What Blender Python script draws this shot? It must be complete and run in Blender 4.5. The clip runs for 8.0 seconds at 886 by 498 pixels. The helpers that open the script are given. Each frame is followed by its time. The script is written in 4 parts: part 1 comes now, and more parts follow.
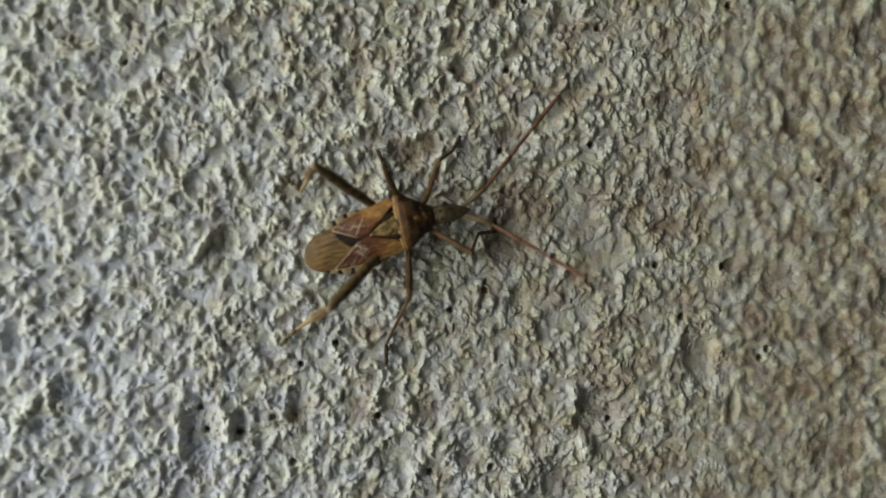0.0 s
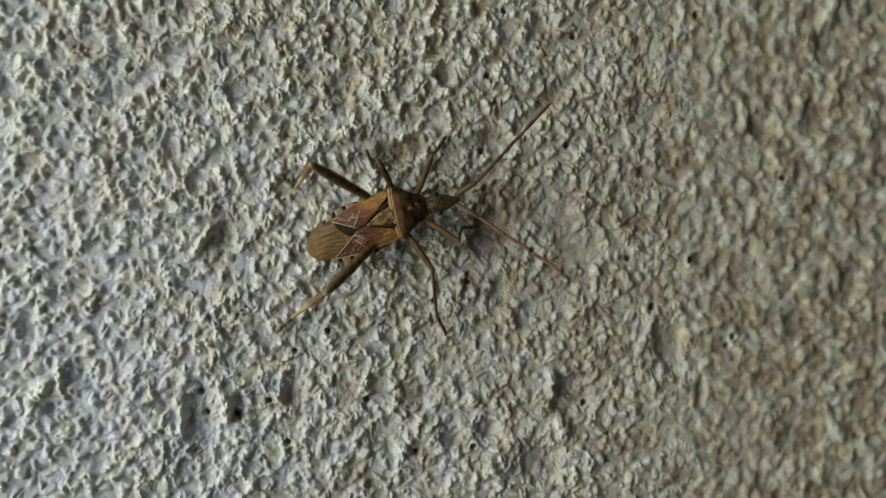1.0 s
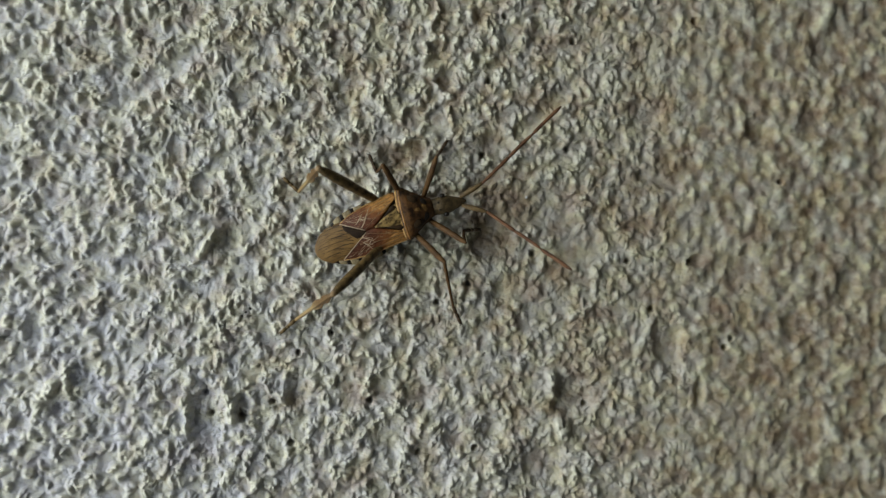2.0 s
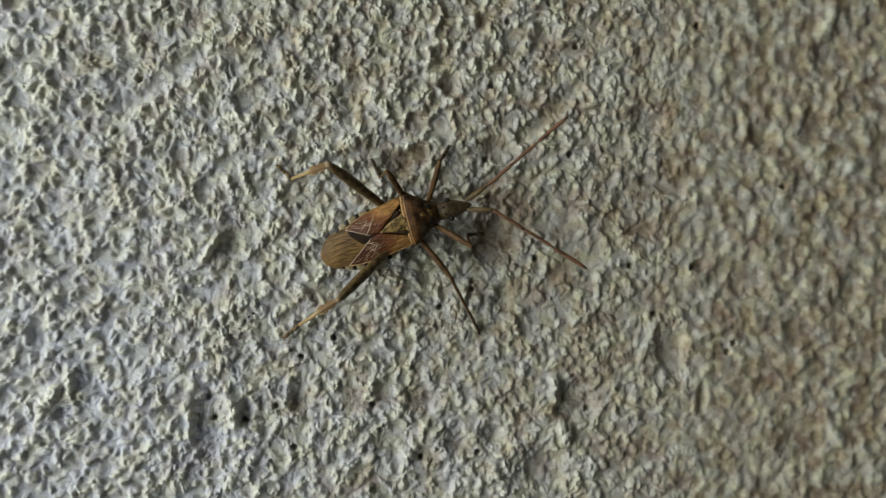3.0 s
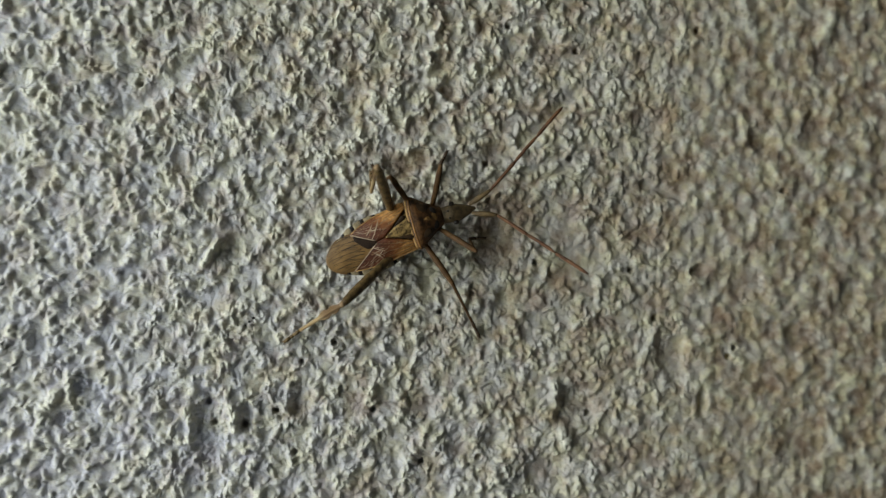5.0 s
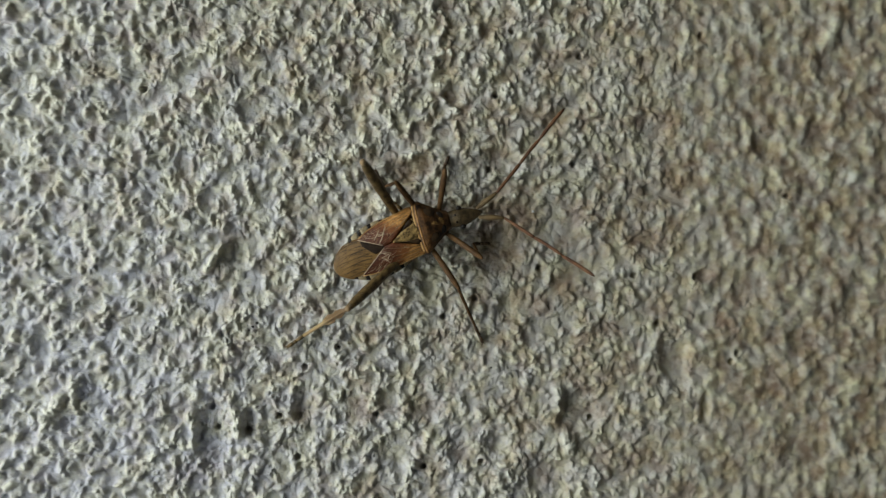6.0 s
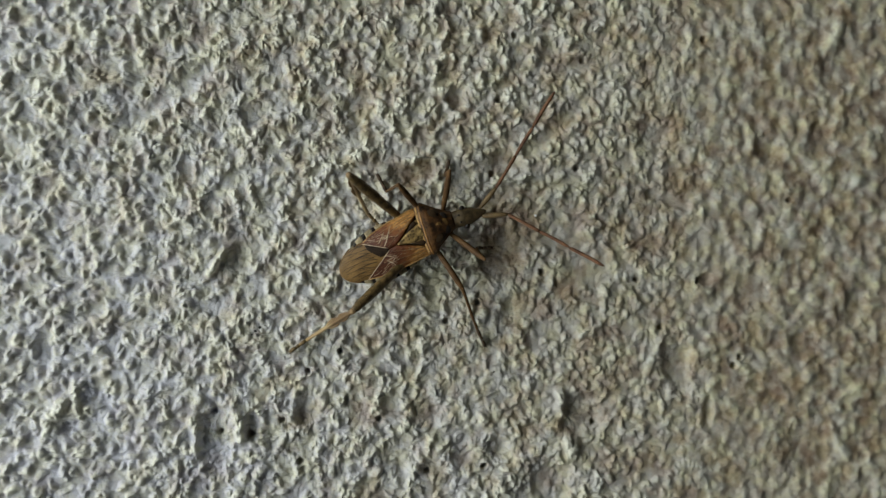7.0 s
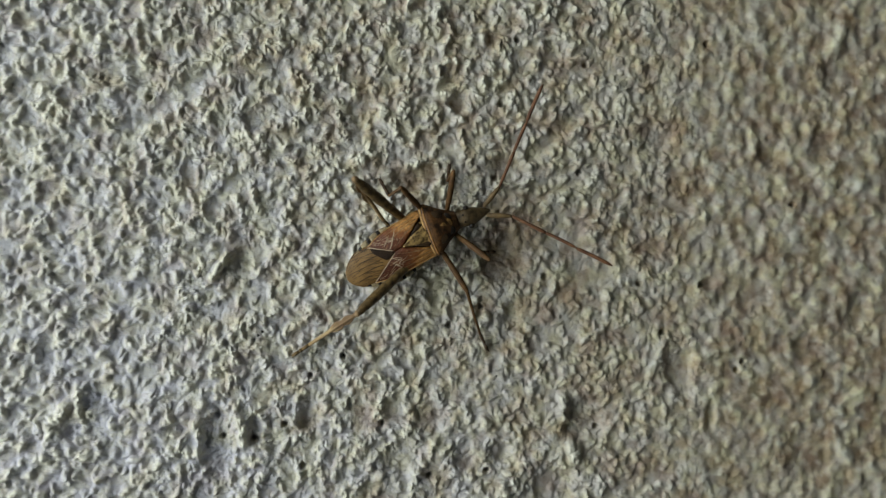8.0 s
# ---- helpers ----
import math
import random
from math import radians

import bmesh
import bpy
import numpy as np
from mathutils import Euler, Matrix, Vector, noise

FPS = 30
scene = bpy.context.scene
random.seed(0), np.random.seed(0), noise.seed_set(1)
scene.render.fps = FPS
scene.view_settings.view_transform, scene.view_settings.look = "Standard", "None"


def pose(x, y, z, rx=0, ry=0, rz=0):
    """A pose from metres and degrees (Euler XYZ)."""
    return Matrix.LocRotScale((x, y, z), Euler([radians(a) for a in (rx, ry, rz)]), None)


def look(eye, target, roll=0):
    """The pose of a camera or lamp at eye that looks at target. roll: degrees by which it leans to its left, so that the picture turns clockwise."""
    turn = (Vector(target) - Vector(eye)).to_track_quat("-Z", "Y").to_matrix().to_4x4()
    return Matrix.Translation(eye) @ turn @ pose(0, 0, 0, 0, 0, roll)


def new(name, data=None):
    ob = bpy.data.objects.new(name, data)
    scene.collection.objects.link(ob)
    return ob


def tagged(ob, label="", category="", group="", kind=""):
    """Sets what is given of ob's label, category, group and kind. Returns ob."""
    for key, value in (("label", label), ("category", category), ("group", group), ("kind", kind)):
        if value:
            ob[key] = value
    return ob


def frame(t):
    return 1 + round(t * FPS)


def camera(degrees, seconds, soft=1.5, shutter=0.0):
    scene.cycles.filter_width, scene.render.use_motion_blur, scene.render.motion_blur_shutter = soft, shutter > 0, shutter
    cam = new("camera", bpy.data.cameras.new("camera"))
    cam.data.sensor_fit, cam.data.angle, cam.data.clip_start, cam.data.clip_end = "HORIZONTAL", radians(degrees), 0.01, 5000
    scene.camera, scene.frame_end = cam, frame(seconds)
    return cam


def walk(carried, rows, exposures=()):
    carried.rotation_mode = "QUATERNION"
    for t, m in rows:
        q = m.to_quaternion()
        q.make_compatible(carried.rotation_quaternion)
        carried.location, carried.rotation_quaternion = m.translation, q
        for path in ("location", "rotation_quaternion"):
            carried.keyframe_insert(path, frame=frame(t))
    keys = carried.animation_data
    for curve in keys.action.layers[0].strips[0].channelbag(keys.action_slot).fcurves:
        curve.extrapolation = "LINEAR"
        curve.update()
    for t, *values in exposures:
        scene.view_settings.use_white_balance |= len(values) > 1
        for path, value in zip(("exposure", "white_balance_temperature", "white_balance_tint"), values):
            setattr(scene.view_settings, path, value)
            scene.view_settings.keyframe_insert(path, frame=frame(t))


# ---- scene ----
# A leaf-footed bug on a rough painted render wall, with an unseen porch added round it.
# The wall's face is the plane y = 0, the room is on its -y side. The bug is drawn in millimetres.
MM = 0.001

# ---- camera ----
cam = camera(54.0, 8.0, soft=1.35)
cam.data.dof.use_dof = True
cam.data.dof.focus_distance = 0.0938
cam.data.dof.aperture_fstop = 12.0
walk(cam, [
    (0, look((-0.01171, -0.08924, 0.00184), (0.00065, 0.00997, -0.00029), -0.58)),
    (0.5, look((-0.01107, -0.09261, 0.00122), (0.00107, 0.00664, -0.00055), -0.61)),
    (1, look((-0.01067, -0.09569, 0.00091), (0.00152, 0.00355, -0.00082), -0.65)),
    (1.5, look((-0.01085, -0.09688, 0.00078), (0.00147, 0.00235, -0.00072), -0.65)),
    (3, look((-0.01137, -0.09685, 0.00138), (0.00087, 0.00239, 0.00006), -0.62)),
    (3.5, look((-0.01134, -0.09684, 0.00130), (0.00088, 0.00240, 0.00017), -0.62)),
    (4, look((-0.01142, -0.09682, 0.00146), (0.00088, 0.00241, 0.00031), -0.62)),
    (4.5, look((-0.01142, -0.09688, 0.00122), (0.00089, 0.00235, 0.00045), -0.65)),
    (6, look((-0.01170, -0.09688, 0.00220), (0.00046, 0.00237, 0.00116), -0.58)),
    (6.5, look((-0.01197, -0.09676, 0.00239), (0.00033, 0.00247, 0.00138), -0.59)),
    (7, look((-0.01203, -0.09679, 0.00277), (0.00017, 0.00246, 0.00164), -0.55)),
    (7.5, look((-0.01236, -0.09670, 0.00306), (0.00004, 0.00252, 0.00186), -0.54)),
    (8, look((-0.01235, -0.09671, 0.00320), (-0.00012, 0.00253, 0.00212), -0.52)),
])

# ---- world and light ----
world = bpy.data.worlds.new("sky")
scene.world = world
world.use_nodes = True
wn = world.node_tree
sky = wn.nodes.new("ShaderNodeTexSky")
sky.sky_type, sky.sun_disc = "NISHITA", False
sky.sun_elevation, sky.sun_rotation = radians(38), radians(250)
wn.links.new(sky.outputs["Color"], wn.nodes["Background"].inputs["Color"])
wn.nodes["Background"].inputs["Strength"].default_value = 0.1

# area lamp added at the left, for daylight through an unseen opening in the side wall
lamp = bpy.data.lights.new("added_side_lamp", "AREA")
lamp.shape, lamp.size, lamp.size_y = "RECTANGLE", 0.20, 0.42
lamp.energy, lamp.color = 0.96, (0.92, 1.0, 1.0)
lamp_ob = new("added_side_lamp", lamp)
lamp_ob.matrix_world = look((-0.190, -0.113, -0.02), (0.0, -0.113, -0.03))


# ---- materials ----
def material(name, rough=0.6, spec=0.5):
    m = bpy.data.materials.new(name)
    m.use_nodes = True
    b = m.node_tree.nodes["Principled BSDF"]
    b.inputs["Roughness"].default_value = rough
    b.inputs["Specular IOR Level"].default_value = spec
    return m, m.node_tree, b


def node(nt, kind, **values):
    n = nt.nodes.new(kind)
    for k, v in values.items():
        n.inputs[k.replace("_", " ")].default_value = v
    return n


def ramp(nt, source, stops):
    r = nt.nodes.new("ShaderNodeValToRGB")
    while len(r.color_ramp.elements) < len(stops):
        r.color_ramp.elements.new(0.5)
    for e, (p, c) in zip(r.color_ramp.elements, stops):
        e.position, e.color = p, (*c, 1)
    nt.links.new(source, r.inputs["Fac"])
    return r


def mixed(nt, fac, a, b, how="MIX"):
    m = nt.nodes.new("ShaderNodeMix")
    m.data_type, m.blend_type = "RGBA", how
    for socket, v in (("Factor", fac), ("A", a), ("B", b)):
        s = [i for i in m.inputs if i.name == socket and (i.type == "RGBA" or socket == "Factor" and i.type == "VALUE")][0]
        if isinstance(v, (int, float)):
            s.default_value = v
        elif isinstance(v, tuple):
            s.default_value = (*v, 1)
        else:
            nt.links.new(v, s)
    return [o for o in m.outputs if o.type == "RGBA"][0]


def bumped(nt, b, source, strength, distance):
    bump = node(nt, "ShaderNodeBump", Strength=strength, Distance=distance)
    nt.links.new(source, bump.inputs["Height"])
    nt.links.new(bump.outputs["Normal"], b.inputs["Normal"])


def coords(nt):
    return nt.nodes.new("ShaderNodeTexCoord").outputs["Object"]


def noise_at(nt, per_mm, detail=4, rough=0.6):
    n = node(nt, "ShaderNodeTexNoise", Scale=per_mm / MM, Detail=detail, Roughness=rough)
    nt.links.new(coords(nt), n.inputs["Vector"])
    return n.outputs["Fac"]


# the first four put hollow shade and the bug's shadow into the colour
STAINS_AND_SHADE = [(-4.3, 9.9, 1.7, (0.58, 0.51, 0.43)), (-1.8, 10.8, 1.5, (0.62, 0.54, 0.47)), (-3.1, 7.9, 1.3, (0.64, 0.57, 0.50)), (6.0, 0.8, 3.2, (0.46, 0.38, 0.32)), (8.0, 4.2, 4.5, (0.78, 0.69, 0.64)), (14.4, -3.6, 2.2, (0.66, 0.55, 0.47)), (11.6, -5.2, 1.6, (0.68, 0.57, 0.50)),
          (16.5, 4.6, 2.6, (0.78, 0.69, 0.66)), (23.0, 2.6, 2.4, (0.80, 0.72, 0.68)), (33.5, -8.5, 3.0, (0.82, 0.74, 0.69)), (41.0, -15.0, 3.4, (0.84, 0.76, 0.72)), (19.0, -14.0, 2.4, (0.80, 0.72, 0.66)), (28.0, 9.0, 3.5, (0.84, 0.77, 0.70)),
          # these sit in hollows and darken them brown
          (15.4, -17.6, 1.6, (0.66, 0.56, 0.50)), (5.9, -21.2, 1.0, (0.62, 0.51, 0.45)), (11.9, -25.2, 1.9, (0.70, 0.62, 0.56))]


def render_paint():
    """Old masonry paint over coarse sand: cream where it is thick with dust, blue grey where it is clean, brown stains,
    with falloff and height shading painted in.
    """
    m, nt, b = material("painted_render", 0.42, 0.5)
    big = noise_at(nt, 0.035, 5, 0.6)
    patch = noise_at(nt, 0.42, 5, 0.65)
    mid = noise_at(nt, 0.28, 6, 0.68)
    fine = noise_at(nt, 2.6, 4, 0.7)
    clean = ramp(nt, big, [(0.3, (0.635, 0.635, 0.64)), (0.7, (0.67, 0.675, 0.715))]).outputs["Color"]
    c = mixed(nt, ramp(nt, patch, [(0.42, (0, 0, 0)), (0.62, (1, 1, 1))]).outputs["Color"], clean, (0.72, 0.71, 0.58))
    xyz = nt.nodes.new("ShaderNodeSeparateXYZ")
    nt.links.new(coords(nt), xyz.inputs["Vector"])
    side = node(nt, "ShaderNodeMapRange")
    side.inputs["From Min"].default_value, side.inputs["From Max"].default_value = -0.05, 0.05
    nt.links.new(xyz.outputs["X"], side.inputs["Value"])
    # the light's falloff, rightwards and upwards, is put into the paint, broken by noise
    painted_falloff = nt.nodes.new("ShaderNodeMath")
    painted_falloff.operation = "MULTIPLY_ADD"
    nt.links.new(noise_at(nt, 0.05, 5, 0.6), painted_falloff.inputs[0])
    painted_falloff.inputs[1].default_value = 0.9
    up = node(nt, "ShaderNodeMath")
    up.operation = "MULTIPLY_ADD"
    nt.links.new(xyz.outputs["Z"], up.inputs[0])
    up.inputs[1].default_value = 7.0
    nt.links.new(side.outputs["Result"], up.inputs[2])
    nt.links.new(up.outputs[0], painted_falloff.inputs[2])
    c = mixed(nt, 1.0, c, ramp(nt, painted_falloff.outputs[0], [(0.3, (1.0, 0.985, 1.0)), (0.75, (0.96, 0.935, 0.87)), (1.0, (0.91, 0.87, 0.755))]).outputs["Color"], "MULTIPLY")
    stain = ramp(nt, mid, [(0.34, (0.60, 0.49, 0.43)), (0.44, (0.88, 0.805, 0.74)), (0.52, (1, 1, 0.99)), (0.8, (1, 1, 1))]).outputs["Color"]
    spread = ramp(nt, painted_falloff.outputs[0], [(0.35, (0.35, 0.35, 0.35)), (1.0, (1, 1, 1))]).outputs["Color"]
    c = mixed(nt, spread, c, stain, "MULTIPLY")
    # towards the sheltered side the paint has worn off in pinkish brown spots
    worn = node(nt, "ShaderNodeMapRange")
    worn.inputs["From Min"].default_value, worn.inputs["From Max"].default_value = 0.010, 0.044
    nt.links.new(xyz.outputs["X"], worn.inputs["Value"])
    c = mixed(nt, worn.outputs["Result"], c, mixed(nt, 1.0, c, (1.13, 1.15, 1.07), "MULTIPLY"))
    spots = ramp(nt, noise_at(nt, 0.5, 3, 0.55), [(0.40, (0.64, 0.565, 0.53)), (0.53, (1, 1, 1))]).outputs["Color"]
    c = mixed(nt, worn.outputs["Result"], c, spots, "MULTIPLY")
    # brown weather stains and painted shade: x, z, reach in mm and colour
    for sx, sz, reach, tint in STAINS_AND_SHADE:
        away = nt.nodes.new("ShaderNodeVectorMath")
        away.operation = "DISTANCE"
        nt.links.new(coords(nt), away.inputs[0])
        away.inputs[1].default_value = (sx * MM, 0.0, sz * MM)
        frayed = nt.nodes.new("ShaderNodeMath")
        frayed.operation = "MULTIPLY_ADD"
        nt.links.new(noise_at(nt, 0.5, 4, 0.65), frayed.inputs[0])
        frayed.inputs[1].default_value = reach * 1.6 * MM
        nt.links.new(away.outputs["Value"], frayed.inputs[2])
        patch_edge = node(nt, "ShaderNodeMapRange")
        patch_edge.inputs["From Min"].default_value, patch_edge.inputs["From Max"].default_value = reach * 1.2 * MM, reach * 1.9 * MM
        nt.links.new(frayed.outputs[0], patch_edge.inputs["Value"])
        c = mixed(nt, 1.0, c, ramp(nt, patch_edge.outputs["Result"], [(0.0, tint), (1.0, (1, 1, 1))]).outputs["Color"], "MULTIPLY")
    # height shading painted in: bed cooler, mauve to the right, raised grains paler cream
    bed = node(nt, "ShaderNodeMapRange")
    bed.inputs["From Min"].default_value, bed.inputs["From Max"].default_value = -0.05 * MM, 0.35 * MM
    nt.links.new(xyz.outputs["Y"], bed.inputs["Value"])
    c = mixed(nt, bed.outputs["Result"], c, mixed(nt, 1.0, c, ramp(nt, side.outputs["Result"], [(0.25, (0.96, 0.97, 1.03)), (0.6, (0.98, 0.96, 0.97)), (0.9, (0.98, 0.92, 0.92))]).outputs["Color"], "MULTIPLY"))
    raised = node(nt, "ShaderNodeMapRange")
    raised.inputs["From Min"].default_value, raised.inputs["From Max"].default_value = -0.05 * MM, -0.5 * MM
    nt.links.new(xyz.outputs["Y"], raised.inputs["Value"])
    crest_light = nt.nodes.new("ShaderNodeMath")
    crest_light.operation = "MULTIPLY"
    nt.links.new(raised.outputs["Result"], crest_light.inputs[0])
    nt.links.new(ramp(nt, noise_at(nt, 0.7, 4, 0.6), [(0.34, (0.15, 0.15, 0.15)), (0.56, (1, 1, 1))]).outputs["Color"], crest_light.inputs[1])
    c = mixed(nt, crest_light.outputs[0], c, (0.81, 0.79, 0.65))
    dust = ramp(nt, fine, [(0.26, (0.62, 0.59, 0.53)), (0.48, (1, 1, 1))]).outputs["Color"]
    c = mixed(nt, 0.7, c, dust, "MULTIPLY")
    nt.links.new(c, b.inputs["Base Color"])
    bumped(nt, b, noise_at(nt, 3.4, 6, 0.76), 0.7, 0.00022)
    return m


def plain_paint(name, color, rough=0.8):
    m, nt, b = material(name, rough, 0.3)
    n = noise_at(nt, 0.01, 6, 0.65)
    dark = tuple(v * 0.8 for v in color)
    nt.links.new(ramp(nt, n, [(0.3, dark), (0.7, color)]).outputs["Color"], b.inputs["Base Color"])
    bumped(nt, b, noise_at(nt, 0.12, 5), 0.4, 0.002)
    return m


def chitin(name, dark, light, scale=1.6, rough=0.46, spec=0.3, low=0.35, high=0.66, relief=0.35):
    """Horny insect skin, mottled and finely pitted."""
    m, nt, b = material(name, rough, spec)
    patch = noise_at(nt, scale, 5, 0.62)
    c = ramp(nt, patch, [(low, dark), (high, light)]).outputs["Color"]
    v = node(nt, "ShaderNodeTexVoronoi", Scale=7.5 / MM)
    nt.links.new(coords(nt), v.inputs["Vector"])
    pits = ramp(nt, v.outputs["Distance"], [(0.12, (0.45, 0.4, 0.36)), (0.34, (1, 1, 1))]).outputs["Color"]
    c = mixed(nt, 0.7, c, pits, "MULTIPLY")
    nt.links.new(c, b.inputs["Base Color"])
    bumped(nt, b, v.outputs["Distance"], relief, 0.00006)
    return m


def wing_leather():
    """Forewing: orange tan at the shoulder, red brown behind, pale fine veins."""
    m, nt, b = material("wing_leather", 0.48, 0.3)
    xyz = nt.nodes.new("ShaderNodeSeparateXYZ")
    nt.links.new(coords(nt), xyz.inputs["Vector"])
    along = node(nt, "ShaderNodeMapRange")
    nt.links.new(xyz.outputs["X"], along.inputs["Value"])
    along.inputs["From Min"].default_value, along.inputs["From Max"].default_value = -0.0068, -0.0009
    wob = noise_at(nt, 0.9, 4, 0.6)
    add = nt.nodes.new("ShaderNodeMath")
    add.operation = "MULTIPLY_ADD"
    nt.links.new(wob, add.inputs[0])
    add.inputs[1].default_value = 0.5
    # the outer edge is paler than the part beside the scutellum
    out = nt.nodes.new("ShaderNodeMath")
    out.operation = "ABSOLUTE"
    nt.links.new(xyz.outputs["Y"], out.inputs[0])
    edge = node(nt, "ShaderNodeMapRange")
    edge.inputs["From Min"].default_value, edge.inputs["From Max"].default_value = 0.0006, 0.0026
    edge.inputs["To Min"].default_value, edge.inputs["To Max"].default_value = -0.22, 0.12
    nt.links.new(out.outputs[0], edge.inputs["Value"])
    both = nt.nodes.new("ShaderNodeMath")
    both.operation = "ADD"
    nt.links.new(along.outputs["Result"], both.inputs[0])
    nt.links.new(edge.outputs["Result"], both.inputs[1])
    nt.links.new(both.outputs[0], add.inputs[2])
    c = ramp(nt, add.outputs[0], [(0.15, (0.095, 0.030, 0.015)), (0.62, (0.155, 0.050, 0.020)), (0.86, (0.30, 0.115, 0.032)), (1.0, (0.62, 0.31, 0.09))]).outputs["Color"]
    stretch = nt.nodes.new("ShaderNodeMapping")
    stretch.inputs["Scale"].default_value = (900, 4200, 900)
    stretch.inputs["Rotation"].default_value = (0, 0, radians(18))
    nt.links.new(coords(nt), stretch.inputs["Vector"])
    streak = node(nt, "ShaderNodeTexNoise", Scale=1.0, Detail=4.0, Roughness=0.6)
    nt.links.new(stretch.outputs["Vector"], streak.inputs["Vector"])
    c = mixed(nt, 0.7, c, ramp(nt, streak.outputs["Fac"], [(0.34, (0.3, 0.24, 0.2)), (0.52, (1, 1, 1)), (0.72, (1.0, 1.0, 1.0))]).outputs["Color"], "MULTIPLY")
    speck = ramp(nt, noise_at(nt, 5.0, 3, 0.7), [(0.36, (0.45, 0.4, 0.36)), (0.5, (1, 1, 1))]).outputs["Color"]
    c = mixed(nt, 0.7, c, speck, "MULTIPLY")
    fleck = ramp(nt, noise_at(nt, 3.1, 4, 0.75), [(0.58, (0, 0, 0)), (0.68, (1, 1, 1))]).outputs["Color"]
    c = mixed(nt, fleck, c, (0.42, 0.26, 0.13))
    nt.links.new(c, b.inputs["Base Color"])
    bumped(nt, b, streak.outputs["Fac"], 0.8, 0.00018)
    return m


def shin_shell():
    """Hind shin: dark brown above, straw yellow towards the foot."""
    m, nt, b = material("two_tone_shin_shell", 0.45, 0.45)
    xyz = nt.nodes.new("ShaderNodeSeparateXYZ")
    nt.links.new(coords(nt), xyz.inputs["Vector"])
    wob = nt.nodes.new("ShaderNodeMath")
    wob.operation = "MULTIPLY_ADD"
    nt.links.new(noise_at(nt, 1.3, 4, 0.6), wob.inputs[0])
    wob.inputs[1].default_value = 0.0018
    nt.links.new(xyz.outputs["X"], wob.inputs[2])
    along = node(nt, "ShaderNodeMapRange")
    along.inputs["From Min"].default_value, along.inputs["From Max"].default_value = 0.0, 0.009
    nt.links.new(wob.outputs[0], along.inputs["Value"])
    c = ramp(nt, along.outputs["Result"], [(0.05, (0.30, 0.20, 0.085)), (0.14, (0.15, 0.085, 0.032)), (0.45, (0.17, 0.098, 0.038)), (0.58, (0.38, 0.27, 0.125)), (0.95, (0.33, 0.22, 0.095))]).outputs["Color"]
    nt.links.new(c, b.inputs["Base Color"])
    bumped(nt, b, noise_at(nt, 6.0, 3), 0.3, 0.00006)
    return m


RENDER = render_paint()
# tone set for the fill it bounces onto the render
PLASTER = plain_paint("grey_plaster", (0.50, 0.54, 0.56))
CEILING = plain_paint("grey_ceiling_paint", (0.32, 0.31, 0.25))
PAVING = plain_paint("concrete_paving", (0.22, 0.21, 0.17))
GLINT = material("quartz", 0.08, 1.0)[0]
GLINT.node_tree.nodes["Principled BSDF"].inputs["Base Color"].default_value = (0.9, 0.9, 0.88, 1)
HOLE = plain_paint("dark_grit", (0.05, 0.046, 0.04))
SHELL = chitin("brown_shell", (0.030, 0.016, 0.008), (0.185, 0.086, 0.030), 1.1, 0.46, 0.28, 0.38, 0.64)
COLLAR = chitin("tan_shell", (0.33, 0.18, 0.06), (0.62, 0.38, 0.14), 1.4)
HEAD = chitin("olive_head_shell", (0.040, 0.027, 0.013), (0.165, 0.112, 0.050), 1.5, 0.5, 0.35, 0.32, 0.7)
BLACK = chitin("black_shell", (0.010, 0.008, 0.007), (0.03, 0.022, 0.016), 1.5, 0.3)
ORANGE = chitin("orange_shell", (0.22, 0.10, 0.03), (0.48, 0.25, 0.075), 1.3, 0.45)
SCUTE = chitin("ochre_scutellum_shell", (0.06, 0.036, 0.014), (0.55, 0.36, 0.125), 2.4, 0.5, 0.3, 0.36, 0.68)
ORANGE_MARK = chitin("dull_orange_shell", (0.16, 0.085, 0.026), (0.34, 0.19, 0.06), 2.2, 0.5)
WING = wing_leather()
MEMBRANE = chitin("olive_membrane", (0.12, 0.066, 0.021), (0.27, 0.155, 0.052), 0.6, 0.45, 0.25, 0.3, 0.7, 0.12)
DARKMEM = chitin("dark_membrane", (0.016, 0.010, 0.007), (0.040, 0.024, 0.013), 0.8, 0.55, 0.1, 0.3, 0.7, 0.1)
VEIN = chitin("dark_vein", (0.026, 0.015, 0.007), (0.060, 0.034, 0.014), 1.0, 0.5)
PALE = chitin("cream_mark", (0.36, 0.25, 0.15), (0.62, 0.49, 0.34), 2.0, 0.5)
RIM = chitin("straw_rim_shell", (0.21, 0.16, 0.085), (0.42, 0.34, 0.20), 2.0, 0.5)
BELLY = chitin("dull_belly_shell", (0.05, 0.035, 0.02), (0.13, 0.088, 0.045), 1.2, 0.5)
LEG = chitin("brown_leg_shell", (0.055, 0.035, 0.014), (0.20, 0.128, 0.047), 1.7, 0.45)
REDLEG = chitin("reddish_leg_shell", (0.065, 0.033, 0.013), (0.155, 0.080, 0.028), 1.5, 0.6, 0.2)
TAN = chitin("tan_leg_shell", (0.16, 0.10, 0.047), (0.36, 0.24, 0.12), 1.2, 0.45)
TARSUS = chitin("dark_foot_shell", (0.03, 0.017, 0.009), (0.085, 0.048, 0.022), 2.0, 0.5)
SHIN = shin_shell()
FEELER = chitin("red_brown_feeler_shell", (0.085, 0.036, 0.018), (0.19, 0.088, 0.040), 1.2, 0.6, 0.25)
FEELER_BASE = chitin("pale_olive_feeler_shell", (0.085, 0.053, 0.022), (0.21, 0.14, 0.062), 1.2, 0.55, 0.3)


